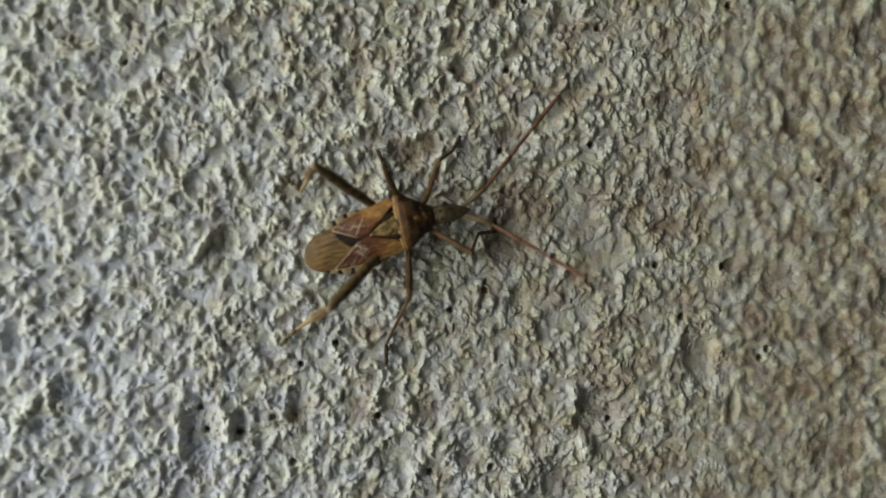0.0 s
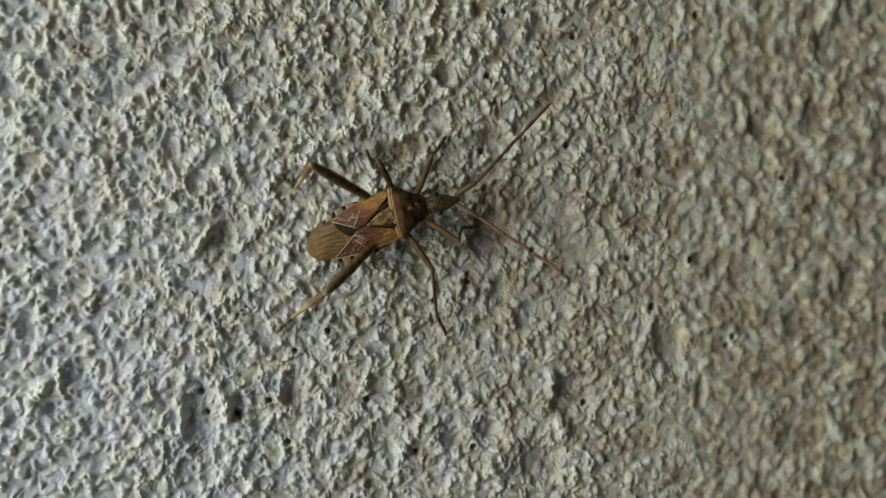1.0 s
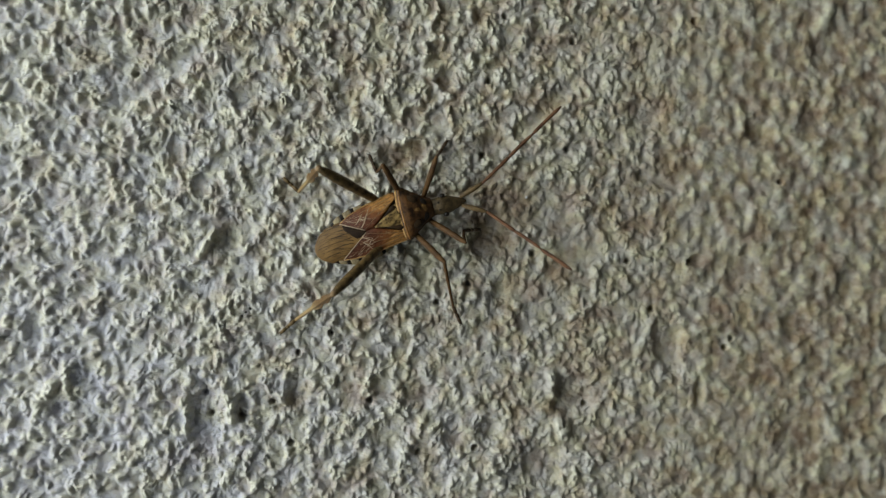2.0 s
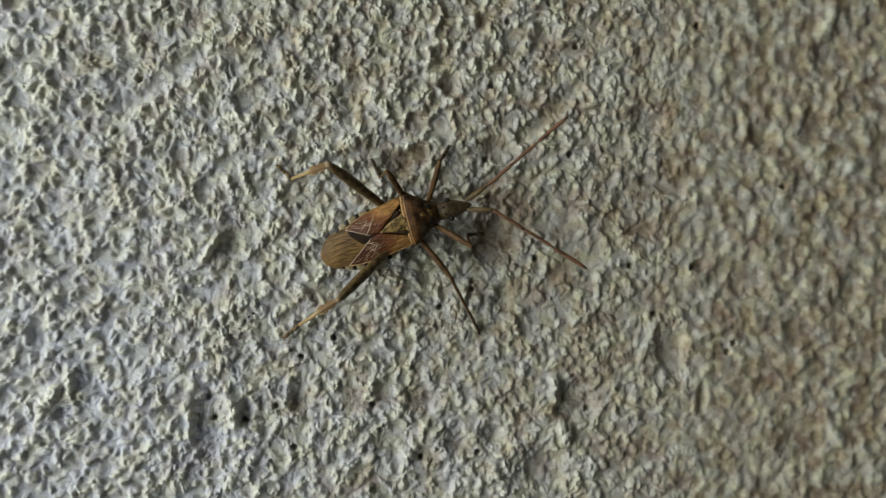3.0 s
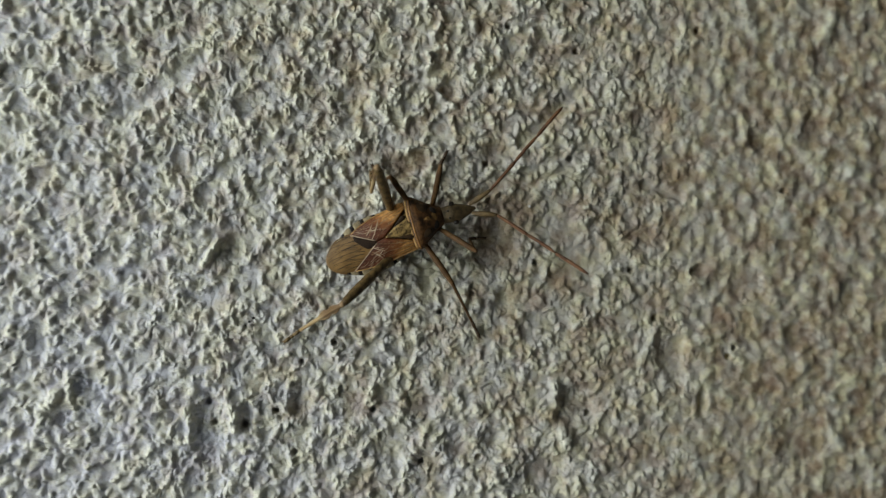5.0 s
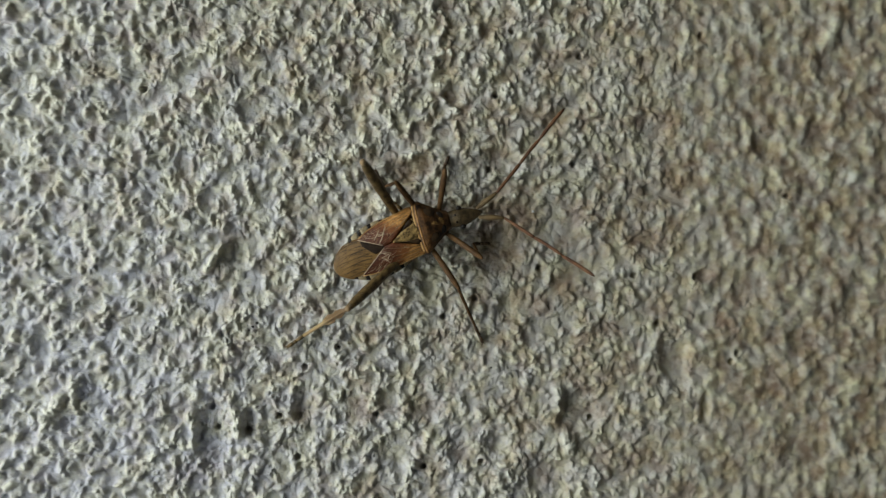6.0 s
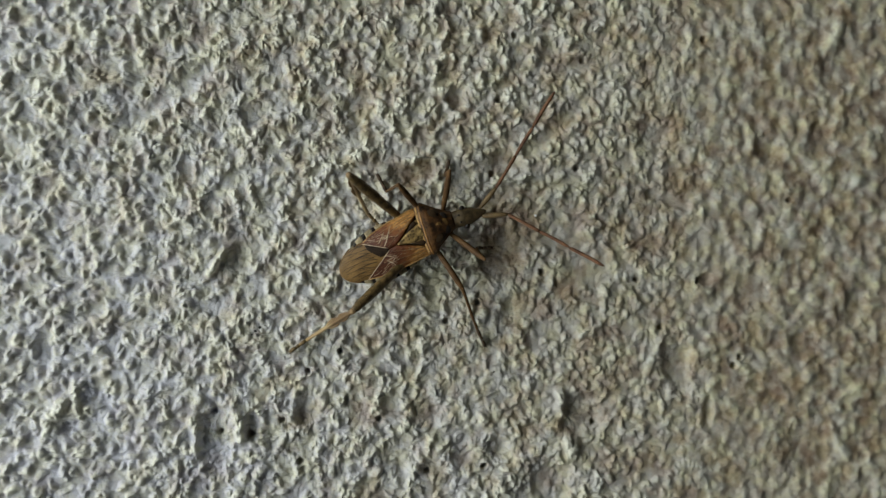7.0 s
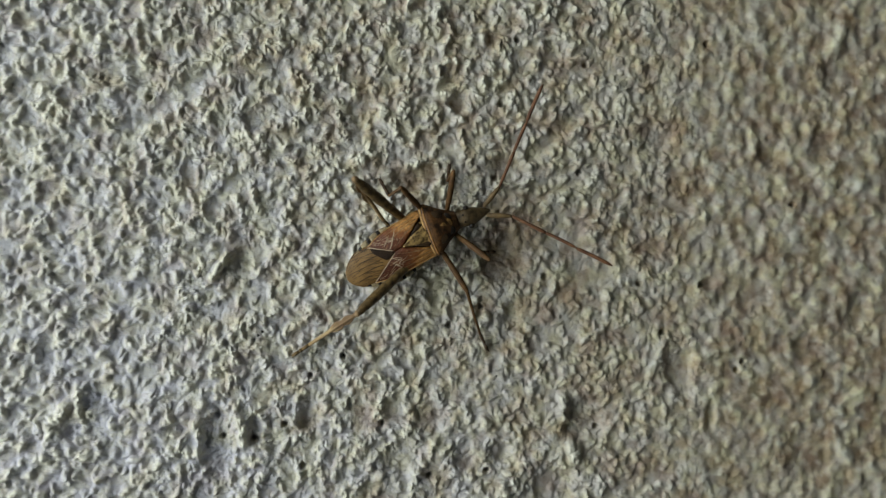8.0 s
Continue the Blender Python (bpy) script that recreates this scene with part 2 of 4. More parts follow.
# ---- shapes ----
def part(name, bm, mat, parent=None, label=""):
    """Links a bmesh, in millimetres, as one mesh object under a thing or part."""
    bmesh.ops.transform(bm, matrix=Matrix.Scale(MM, 4), verts=bm.verts)
    bmesh.ops.recalc_face_normals(bm, faces=bm.faces)
    me = bpy.data.meshes.new(name)
    bm.to_mesh(me)
    bm.free()
    me.materials.append(mat)
    for p in me.polygons:
        p.use_smooth = True
    ob = new(name, me)
    ob.parent = parent
    return tagged(ob, label)


def tube(bm, points, radii, sides=10, flat=1.0, wave=0.0):
    """A closed round bar along points; flat squeezes it along its own up."""
    points = [Vector(p) for p in points]
    rings = []
    for i, p in enumerate(points):
        ahead = (points[min(i + 1, len(points) - 1)] - points[max(i - 1, 0)]).normalized()
        side = ahead.cross(Vector((0, 0, 1)))
        side = side.normalized() if side.length > 1e-4 else Vector((0, 1, 0))
        up = side.cross(ahead)
        r = radii[i]
        ring = []
        for k in range(sides):
            a = 2 * math.pi * k / sides
            rr = r * (1 + wave * noise.noise(p * 1.7 + Vector((0, k, 0))))
            ring.append(bm.verts.new(p + side * (rr * math.cos(a)) + up * (rr * flat * math.sin(a))))
        rings.append(ring)
    for a, b in zip(rings, rings[1:]):
        for k in range(sides):
            bm.faces.new((a[k], a[(k + 1) % sides], b[(k + 1) % sides], b[k]))
    bm.faces.new(rings[0][::-1])
    bm.faces.new(rings[-1])
    return bm


def ball(bm, at, size, seg=14):
    m = Matrix.Translation(at) @ Matrix.Diagonal((*size, 1))
    bmesh.ops.create_uvsphere(bm, u_segments=seg, v_segments=seg // 2 + 2, radius=1, matrix=m)
    return bm


def sheet(xs, low, high, lift, thick, n=14):
    """A curved plate between the edges low(x) and high(x), at height lift(x, y), with real thickness and rounded rim."""
    bm = bmesh.new()
    grid = []
    for x in xs:
        a, b = low(x), high(x)
        row = []
        for j in range(n + 1):
            y = a + (b - a) * j / n
            rim = min(j, n - j) / n
            row.append((x, y, lift(x, y) - thick * 0.5 * max(0.0, 1 - rim * 8)))
        grid.append(row)
    top = [[bm.verts.new(p) for p in row] for row in grid]
    low_v = [[bm.verts.new((p[0], p[1], lift(p[0], p[1]) - thick)) for p in row] for row in grid]
    for i in range(len(xs) - 1):
        for j in range(n):
            bm.faces.new((top[i][j], top[i][j + 1], top[i + 1][j + 1], top[i + 1][j]))
            bm.faces.new((low_v[i][j], low_v[i + 1][j], low_v[i + 1][j + 1], low_v[i][j + 1]))
        for j in (0, n):
            bm.faces.new((top[i][j], top[i + 1][j], low_v[i + 1][j], low_v[i][j]))
    for i in (0, len(xs) - 1):
        for j in range(n):
            bm.faces.new((top[i][j], low_v[i][j], low_v[i][j + 1], top[i][j + 1]))
    return bm


def loft(rows, sides=24):
    """A closed body from rows of x, y centre, half width, z low, z high."""
    bm = bmesh.new()
    rings = []
    for x, y, w, z0, z1 in rows:
        ring = []
        for k in range(sides):
            a = 2 * math.pi * k / sides
            c, s = math.cos(a), math.sin(a)
            ring.append(bm.verts.new((x, y + w * c, (z0 + z1) / 2 + (z1 - z0) / 2 * math.copysign(abs(s) ** 0.8, s))))
        rings.append(ring)
    for a, b in zip(rings, rings[1:]):
        for k in range(sides):
            bm.faces.new((a[k], a[(k + 1) % sides], b[(k + 1) % sides], b[k]))
    bm.faces.new(rings[0][::-1])
    bm.faces.new(rings[-1])
    return bm


def between(x, *knots):
    """A straight-piece curve through (x, y) knots, x rising."""
    return float(np.interp(x, [k[0] for k in knots], [k[1] for k in knots]))


def span(a, b, n):
    return [a + (b - a) * i / n for i in range(n + 1)]


# ---- the wall and the unseen porch added round it ----
def lattice(x, y, seed):
    """A repeatable random number from 0 to 1 for whole x, y."""
    h = (x.astype(np.int64) * 374761393 + y.astype(np.int64) * 668265263 + seed * 974634777) & 0xFFFFFFFF
    h = ((h ^ (h >> 13)) * 1274126177) & 0xFFFFFFFF
    h = ((h ^ (h >> 16)) * 2246822519) & 0xFFFFFFFF
    return ((h ^ (h >> 15)) & 0xFFFFFF) / float(0xFFFFFF)


def smooth_noise(x, y, seed):
    """Gradient noise, about -1 to 1."""
    xi, yi = np.floor(x), np.floor(y)
    fx, fy = x - xi, y - yi
    u, v = fx * fx * fx * (fx * (fx * 6 - 15) + 10), fy * fy * fy * (fy * (fy * 6 - 15) + 10)
    total = 0
    for dx in (0, 1):
        for dy in (0, 1):
            a = lattice(xi + dx, yi + dy, seed) * 2 * np.pi
            g = np.cos(a) * (fx - dx) + np.sin(a) * (fy - dy)
            total = total + g * (u if dx else 1 - u) * (v if dy else 1 - v)
    return total * 1.5


def grains(x, y, seed):
    """Rounded grains, one to a cell: height from 0 to about 0.9."""
    xi, yi = np.floor(x), np.floor(y)
    best = np.zeros_like(x)
    for dx in (-1, 0, 1):
        for dy in (-1, 0, 1):
            cx, cy = xi + dx, yi + dy
            px, py = cx + lattice(cx, cy, seed), cy + lattice(cx, cy, seed + 1)
            r = 0.45 + 0.45 * lattice(cx, cy, seed + 2)
            k = np.clip(1 - ((x - px) ** 2 + (y - py) ** 2) / (r * r), 0, 1)
            best = np.maximum(best, k * (1.6 - 0.6 * k) * r)
    return best


def blobs(x, y, seed, low, high, share):
    """Soft rounded lumps that run into one another: the sum of all that reach a place, about 0 to 1.5."""
    xi, yi = np.floor(x), np.floor(y)
    total = np.zeros_like(x)
    for dx in (-1, 0, 1):
        for dy in (-1, 0, 1):
            cx, cy = xi + dx, yi + dy
            px, py = cx + lattice(cx, cy, seed), cy + lattice(cx, cy, seed + 1)
            r = low + (high - low) * lattice(cx, cy, seed + 2)
            lean = 2 * np.pi * lattice(cx, cy, seed + 4)
            c, s = np.cos(lean), np.sin(lean)
            u, v = (x - px) * c + (y - py) * s, (y - py) * c - (x - px) * s
            k = np.clip(1 - (u * u / 1.5 + v * v * 1.5) / (r * r), 0, 1)
            total += np.where(lattice(cx, cy, seed + 3) < share, (0.45 + 0.55 * r / high) * k * k * (3 - 2 * k), 0)
    return total


def dimples(x, y, seed, low, high, share):
    """Round bowls with sharp rims where they meet: depth from 0 to 1."""
    xi, yi = np.floor(x), np.floor(y)
    best = np.zeros_like(x)
    for dx in (-1, 0, 1):
        for dy in (-1, 0, 1):
            cx, cy = xi + dx, yi + dy
            px, py = cx + lattice(cx, cy, seed), cy + lattice(cx, cy, seed + 1)
            r = low + (high - low) * lattice(cx, cy, seed + 2)
            k = np.clip(1 - ((x - px) ** 2 + (y - py) ** 2) / (r * r), 0, 1)
            best = np.maximum(best, np.where(lattice(cx, cy, seed + 3) < share, r / high * k * (1.4 - 0.4 * k), 0))
    return best


# hollows in the render: x, z, half width in mm, height over width, depth in mm
HOLLOWS = [(6.4, 0.6, 2.0, 1.2, 0.7), (-22.6, 0.9, 1.0, 1.1, 1.0), (-25.5, -18.6, 1.5, 2.1, 1.1), (-15.7, -15.9, 1.0, 1.5, 0.9), (-38.0, -13.8, 1.2, 0.7, 0.6), (-40.8, -17.0, 0.45, 1.5, 0.7),
           (-30.0, -17.1, 1.0, 0.45, 1.0), (-21.4, -17.6, 0.7, 1.8, 0.9), (15.6, -17.6, 1.9, 0.9, 1.0), (27.4, -12.4, 1.7, 1.6, 1.0), (31.0, -17.6, 0.5, 2.6, 1.0), (49.6, -5.9, 1.2, 1.8, 1.1),
           (11.9, -25.2, 2.4, 0.9, 0.8), (5.9, -21.2, 1.1, 1.0, 0.8), (-4.4, 9.9, 1.2, 1.0, 0.7), (-1.8, 10.8, 1.1, 0.9, 0.7), (7.2, 11.1, 1.5, 0.9, 0.7), (1.5, 18.6, 0.9, 1.1, 1.0),
           (-9.4, 17.1, 1.5, 1.1, 0.7), (30.8, -2.2, 0.7, 0.8, 1.0)]
SHALLOWS = [(-5.0, -21.0, 1.5, 1.1, 0.5), (-2.1, -16.7, 1.7, 0.8, 0.5), (-21.1, 2.5, 1.3, 1.0, 0.6), (43.6, -22.6, 2.6, 1.1, 0.6), (36.5, -3.6, 1.8, 1.1, 0.6), (45.2, 14.0, 1.5, 1.2, 0.8),
            (24.8, 14.6, 1.7, 0.8, 0.7), (47.5, 22.5, 2.2, 0.8, 0.8), (38.5, 13.0, 1.2, 1.2, 0.7), (-28.0, 10.9, 0.7, 2.0, 0.6), (-32.6, 18.6, 2.6, 0.7, 0.5), (-20.4, 16.6, 1.6, 0.7, 0.5),
            (0.6, 21.9, 1.0, 0.8, 0.6), (7.4, -5.3, 0.8, 1.6, 0.6), (43.3, -9.8, 1.6, 0.9, 0.7), (-43.0, -9.0, 0.8, 2.2, 0.6), (1.8, -21.5, 0.9, 1.7, 0.5), (12.5, 24.5, 1.2, 1.0, 0.6)]
# air holes: x, z in mm
PINHOLES = [(11.2, -1.1), (16.2, 23.1), (17.3, -18.6), (34.2, -12.4), (-25.5, -15.9), (-32.2, 18.9), (-15.3, -11.7), (-7.5, -17.2), (30.7, 25.8), (29.8, -2.4),
            (-2.2, -23.3), (-18.2, -17.0), (8.3, 25.8), (41.3, 7.0), (6.3, 18.5), (15.3, 10.8), (25.2, -7.7), (-11.7, -9.6), (4.3, -23.0), (-21.7, -18.5),
            (-16.2, -21.6), (34.9, -11.4), (3.8, -4.4), (-24.9, -18.2), (0.2, -6.4), (5.6, 10.2), (22.4, -2.1)]
# knobs and crests of render: from x, z to x, z, half width, height in mm
CRESTS = [(-25.6, -0.9, -24.1, 1.9, 0.55, 1.2), (-0.9, 19.6, 1.1, 19.3, 0.6, 0.7), (28.9, -13.6, 29.4, -10.9, 0.8, 0.7), (29.4, -10.9, 33.0, -10.0, 0.8, 0.6), (13.3, -15.0, 13.5, -17.6, 0.8, 0.8),
          (14.1, -20.6, 14.6, -22.2, 1.1, 0.8), (29.6, -3.6, 30.8, -4.2, 1.2, 0.7), (-39.9, -12.0, -39.6, -15.2, 0.8, 0.8), (-27.4, -16.6, -27.4, -20.2, 0.6, 0.6), (-23.0, -16.2, -22.7, -19.0, 0.6, 0.7),
          (-41.8, -14.6, -43.6, -19.6, 0.9, 0.7), (-16.6, -13.9, -17.0, -16.9, 0.6, 0.6), (46.9, 25.6, 47.6, 27.6, 1.5, 0.9), (36.1, 15.6, 36.6, 13.2, 1.0, 0.8), (46.2, -20.0, 48.4, -24.0, 0.9, 0.7),
          (23.6, -12.4, 25.2, -9.4, 0.8, 0.5)]
# grooves dragged through the wet coat: from x, z to x, z, half width, depth in mm
GROOVES = [(16.5, 18.4, 9.8, 12.6, 0.9, 0.35), (12.8, 4.6, 17.4, -1.2, 2.2, 0.15), (-33.5, 16.0, -26.0, 21.5, 1.2, 0.4), (24.2, 7.8, 28.4, 6.2, 0.6, 0.35)]


def from_line(x, z, ax, az, bx, bz):
    lx, lz = bx - ax, bz - az
    u = np.clip(((x - ax) * lx + (z - az) * lz) / (lx * lx + lz * lz), 0, 1)
    return np.hypot(x - ax - u * lx, z - az - u * lz)


def render_height(x, z):
    """How far the render stands out from the wall's mean face, in mm, at x, z in mm."""
    wx = x + 0.30 * smooth_noise(x / 1.7, z / 1.7, 11) + 0.06 * smooth_noise(x / 0.55, z / 0.55, 12)
    wz = z + 0.30 * smooth_noise(x / 1.7, z / 1.7, 13) + 0.06 * smooth_noise(x / 0.55, z / 0.55, 14)
    # the lumps lean up to the right, as the coat was thrown
    along, across = (0.80 * wx + 0.60 * wz) / 1.25, 0.80 * wz - 0.60 * wx
    # where the coat is crumbly and where it was dragged smooth
    calm = np.exp(-(((x - 13) / 9) ** 2 + ((z + 3) / 6) ** 2)) + 0.7 * np.clip(smooth_noise(x / 9, z / 9, 16), 0, 1) + 0.75 * np.exp(-(((x - 7) / 15) ** 2 + ((z + 16) / 9) ** 2))
    calm = np.clip(calm, 0, 1)
    lee = 1 / (1 + np.exp(-(x - 24) / 4.5))
    coarse = 1 / (1 + np.exp((x + 24) / 7)) + lee
    # thrown lumps over a bed full of small dimples
    lump = 0.30 * blobs(along / 1.8, across / 1.8, 30, 0.42, 0.95, 0.5) + 0.42 * blobs(wx / 0.88, wz / 0.88, 40, 0.4, 0.95, 0.6) * (1 + 0.25 * coarse)
    rise = np.clip(lump / 0.45, 0, 1.5)
    h = 0.20 * smooth_noise(x / 7.0, z / 7.0, 1) + lump + (0.12 + 0.08 * rise) * blobs(wx / 0.5, wz / 0.5, 50, 0.42, 0.98, 0.6)
    h -= 0.12 * dimples(wx / 1.5, wz / 1.5, 70, 0.35, 0.9, 0.6)
    # crumbs of sand and paint, thickest on the lumps
    crumb = grains(x / 0.40, z / 0.40, 20)
    small = smooth_noise(x / 0.36, z / 0.36, 7)
    ragged = smooth_noise(x / 1.3, z / 1.3, 5)
    rough = np.clip(0.22 + 0.75 * rise + 0.4 * smooth_noise(x / 3.0, z / 3.0, 17), 0.12, 1.3) * (1 - 0.6 * np.clip(coarse, 0, 1) + 0.4 * lee)
    h += rough * (0.15 * crumb + 0.12 * grains(x / 0.24, z / 0.24, 25) + 0.02 * small + 0.04 * smooth_noise(x / 0.19, z / 0.19, 9))
    # on the sheltered side the coat is smoother: a net of soft ridges over round hollows
    net = np.exp(-((smooth_noise(x / 2.9, z / 2.9, 90) / 0.3) ** 2))
    net2 = np.clip(smooth_noise(x / 1.1, z / 1.1, 92), -0.4, 1)
    soft = 0.20 * net + 0.22 * net2 + 0.22 * blobs(x / 1.6, z / 1.6, 94, 0.45, 0.95, 0.6) + 0.2 * smooth_noise(x / 7.0, z / 7.0, 1) + rough * (0.09 * crumb + 0.06 * small)
    h = h * (1 - lee) + lee * soft
    h = 0.18 + (0.77 + 0.05 * lee) * (h - 0.3) * (1 - 0.42 * calm)
    for hx, hz, r, tall, deep in HOLLOWS + SHALLOWS:
        d = np.hypot((x - hx) / r, (z - hz) / (r * tall)) + 0.3 * ragged + 0.1 * small
        k = np.clip(1.6 - d, 0, 1)
        k = k * k * (3 - 2 * k)
        h = h * (1 - 0.3 * k) - (0.9 - 0.4 * lee) * deep * k
    for ax, az, bx, bz, r, deep in GROOVES:
        k = np.clip(1.3 - from_line(x, z, ax, az, bx, bz) / r - 0.35 * ragged, 0, 1)
        k = k * k * (3 - 2 * k)
        h = h * (1 - 0.6 * k) - deep * k
    for ax, az, bx, bz, r, tall in CRESTS:
        d = from_line(x, z, ax, az, bx, bz) / r + 0.3 * ragged + 0.12 * small
        k = np.clip(1.2 - d, 0, 1)
        h += (0.8 - 0.3 * lee) * tall * k * (0.4 + 0.6 * k)
    for hx, hz in PINHOLES:
        d = np.hypot(x - hx, z - hz) / 0.32 + 0.3 * small
        h -= 1.3 * np.clip(1.3 - d, 0, 0.7) / 0.7
    return h - 0.30


def stretched(a, b, step, far, n):
    """Even steps from a to b, then ever wider ones out to +-far."""
    core = np.linspace(a, b, int((b - a) / step) + 1)
    out = np.geomspace(step * 3, far, n)
    return np.concatenate([(a - out)[::-1], core, b + out])


def wall_north():
    # the fine part of the grid lies where the wall is seen; outwards the steps widen
    xs = np.concatenate([stretched(-53.5, 56.0, 0.125, 700.0, 26), np.arange(-32.0, 30.0, 0.125) + 0.0525])
    zs = stretched(-34.0, 34.5, 0.086, 1050.0, 26)
    xs = np.unique(np.clip(xs, -186.0, 760.0))
    gx, gz = np.meshgrid(xs, zs)
    gh = render_height(gx, gz)
    gh -= 0.1
    n, m = len(zs), len(xs)
    co = np.stack([gx, -gh, gz], -1).reshape(-1, 3) * MM
    idx = np.arange(n * m).reshape(n, m)
    quads = np.stack([idx[:-1, :-1], idx[:-1, 1:], idx[1:, 1:], idx[1:, :-1]], -1).reshape(-1, 4)
    # the rims and the back of the wall, 120 mm behind
    ring = np.concatenate([idx[0, :-1], idx[:-1, -1], idx[-1, :0:-1], idx[:0:-1, 0]])
    back = co[ring].copy()
    back[:, 1] = 0.12
    far = len(co) + np.arange(len(ring))
    co = np.concatenate([co, back])
    quads = np.concatenate([quads, np.stack([ring, far, np.roll(far, -1), np.roll(ring, -1)], -1)])
    me = bpy.data.meshes.new("wall_north")
    rims = [far[::-1].tolist()]
    loops = np.concatenate([quads.ravel()] + [np.array(r) for r in rims])
    sizes = np.concatenate([np.full(len(quads), 4)] + [np.array([len(r)]) for r in rims])
    starts = np.concatenate([[0], np.cumsum(sizes)[:-1]])
    me.vertices.add(len(co))
    me.vertices.foreach_set("co", co.astype(np.float32).ravel())
    me.loops.add(len(loops))
    me.loops.foreach_set("vertex_index", loops.astype(np.int32))
    me.polygons.add(len(sizes))
    me.polygons.foreach_set("loop_start", starts.astype(np.int32))
    me.update(calc_edges=True)
    me.polygons.foreach_set("use_smooth", np.ones(len(sizes), dtype=bool))
    me.materials.append(RENDER)
    return tagged(new("wall_north", me), "rough off-white painted render wall with pits and stains", "wall", kind="structure")


def slab(name, lo, hi, mat, label, category):
    """A plain built block from lo to hi, in metres, with softened edges."""
    bm = bmesh.new()
    size = [b - a for a, b in zip(lo, hi)]
    m = Matrix.Translation([(a + b) / 2 for a, b in zip(lo, hi)]) @ Matrix.Diagonal((*size, 1))
    bmesh.ops.create_cube(bm, size=1, matrix=m)
    bmesh.ops.bevel(bm, geom=bm.edges[:], offset=0.006, segments=2, affect="EDGES")
    me = bpy.data.meshes.new(name)
    bm.to_mesh(me)
    bm.free()
    me.materials.append(mat)
    return tagged(new(name, me), label, category, kind="structure")


def porch():
    # out of view, added to enclose the wall and shape its light
    slab("wall_east", (0.763, -1.6, -1.08), (0.90, 0.12, 1.08), PLASTER, "plain grey plastered porch wall", "wall")
    slab("wall_south", (-0.34, -1.74, -1.08), (0.90, -1.603, 1.08), PLASTER, "plain grey plastered porch wall", "wall")
    slab("floor", (-0.34, -1.74, -1.20), (0.90, 0.12, -1.083), PAVING, "worn grey concrete porch floor", "floor")
    slab("ceiling", (-0.34, -1.74, 1.09), (0.90, 0.12, 1.20), CEILING, "painted grey porch ceiling", "ceiling")
    # the west side, round the opening added for the lamp
    slab("wall_west", (-0.34, -1.60, -1.08), (-0.188, -0.28, 1.087), PLASTER, "grey plastered pier beside the porch opening", "wall")
    slab("wall_west_sill", (-0.34, -0.277, -1.08), (-0.188, 0.12, -0.14), PLASTER, "grey plastered wall under the porch opening", "wall")
    slab("wall_west_lintel", (-0.34, -0.277, 0.22), (-0.188, 0.12, 1.087), PLASTER, "grey plastered lintel over the porch opening", "wall")


def grain(name, x, z, r, mat, label):
    """A loose chip of grit, sitting on the render at x, z in mm."""
    bm = bmesh.new()
    bmesh.ops.create_icosphere(bm, subdivisions=2, radius=r)
    for v in bm.verts:
        v.co *= 1 + 0.35 * noise.noise(v.co * (2.2 / r) + Vector((x, z, 0)))
    stand = float(render_height(np.array([x]), np.array([z]))[0]) - 0.1
    ob = part(name, bm, mat)
    ob.location = (x * MM, -(stand + r * 0.45) * MM, z * MM)
    return tagged(ob, label, "grit", "grit on the wall")


def grit():
    grain("quartz_grain", 10.59, 5.35, 0.16, GLINT, "tiny glinting quartz grain stuck on the wall")
    for x, z, r in ((-20.9, -7.1, 0.14), (-20.45, -6.7, 0.15), (-21.3, -7.5, 0.11), (5.5, -12.3, 0.11), (-11.6, -9.7, 0.12)):
        grain("dark_grain", x, z, r, HOLE, "tiny dark grain of grit stuck on the wall")


# ---- the bug ----
BEND = radians(10.5)   # the rear body lies at an angle to the fore body
FEM = {"F": 5.9, "M": 6.2, "H": 9.5}
TIB = {"F": 5.2, "M": 6.1, "H": 7.9}
COXA = {"LF": (2.2, 0.9, 1.9), "RF": (2.2, -1.0, 1.9), "LM": (0.2, 1.7, 1.8), "RM": (0.2, -1.7, 1.8), "LH": (-2.1, 1.7, 1.9), "RH": (-2.4, -2.3, 1.9)}


def back_height(x, y):
    top = between(-x, (0.0, 3.75), (2.0, 3.85), (4.6, 3.65), (7.0, 3.2), (9.0, 2.75), (10.6, 2.25))
    return top - 0.11 * y * y


def rear(ob):
    ob.matrix_basis = Matrix.Rotation(BEND, 4, "Z")
    return ob


def edge_out(x, side=1):
    tail = ((-7.0, 1.92), (-5.6, 2.38)) if side > 0 else ((-8.2, 1.92), (-7.0, 2.25), (-5.6, 2.5))
    return between(x, *tail, (-4.0, 2.62), (-2.4, 2.66), (-0.9, 2.72), (-0.2, 2.62))


def edge_in(x, side=1):
    tail = (-7.0, 1.86) if side > 0 else (-8.2, 1.87)
    return between(x, tail, (-4.6, 0.02), (-3.7, 0.02), (-0.9, 1.62), (-0.2, 2.0))


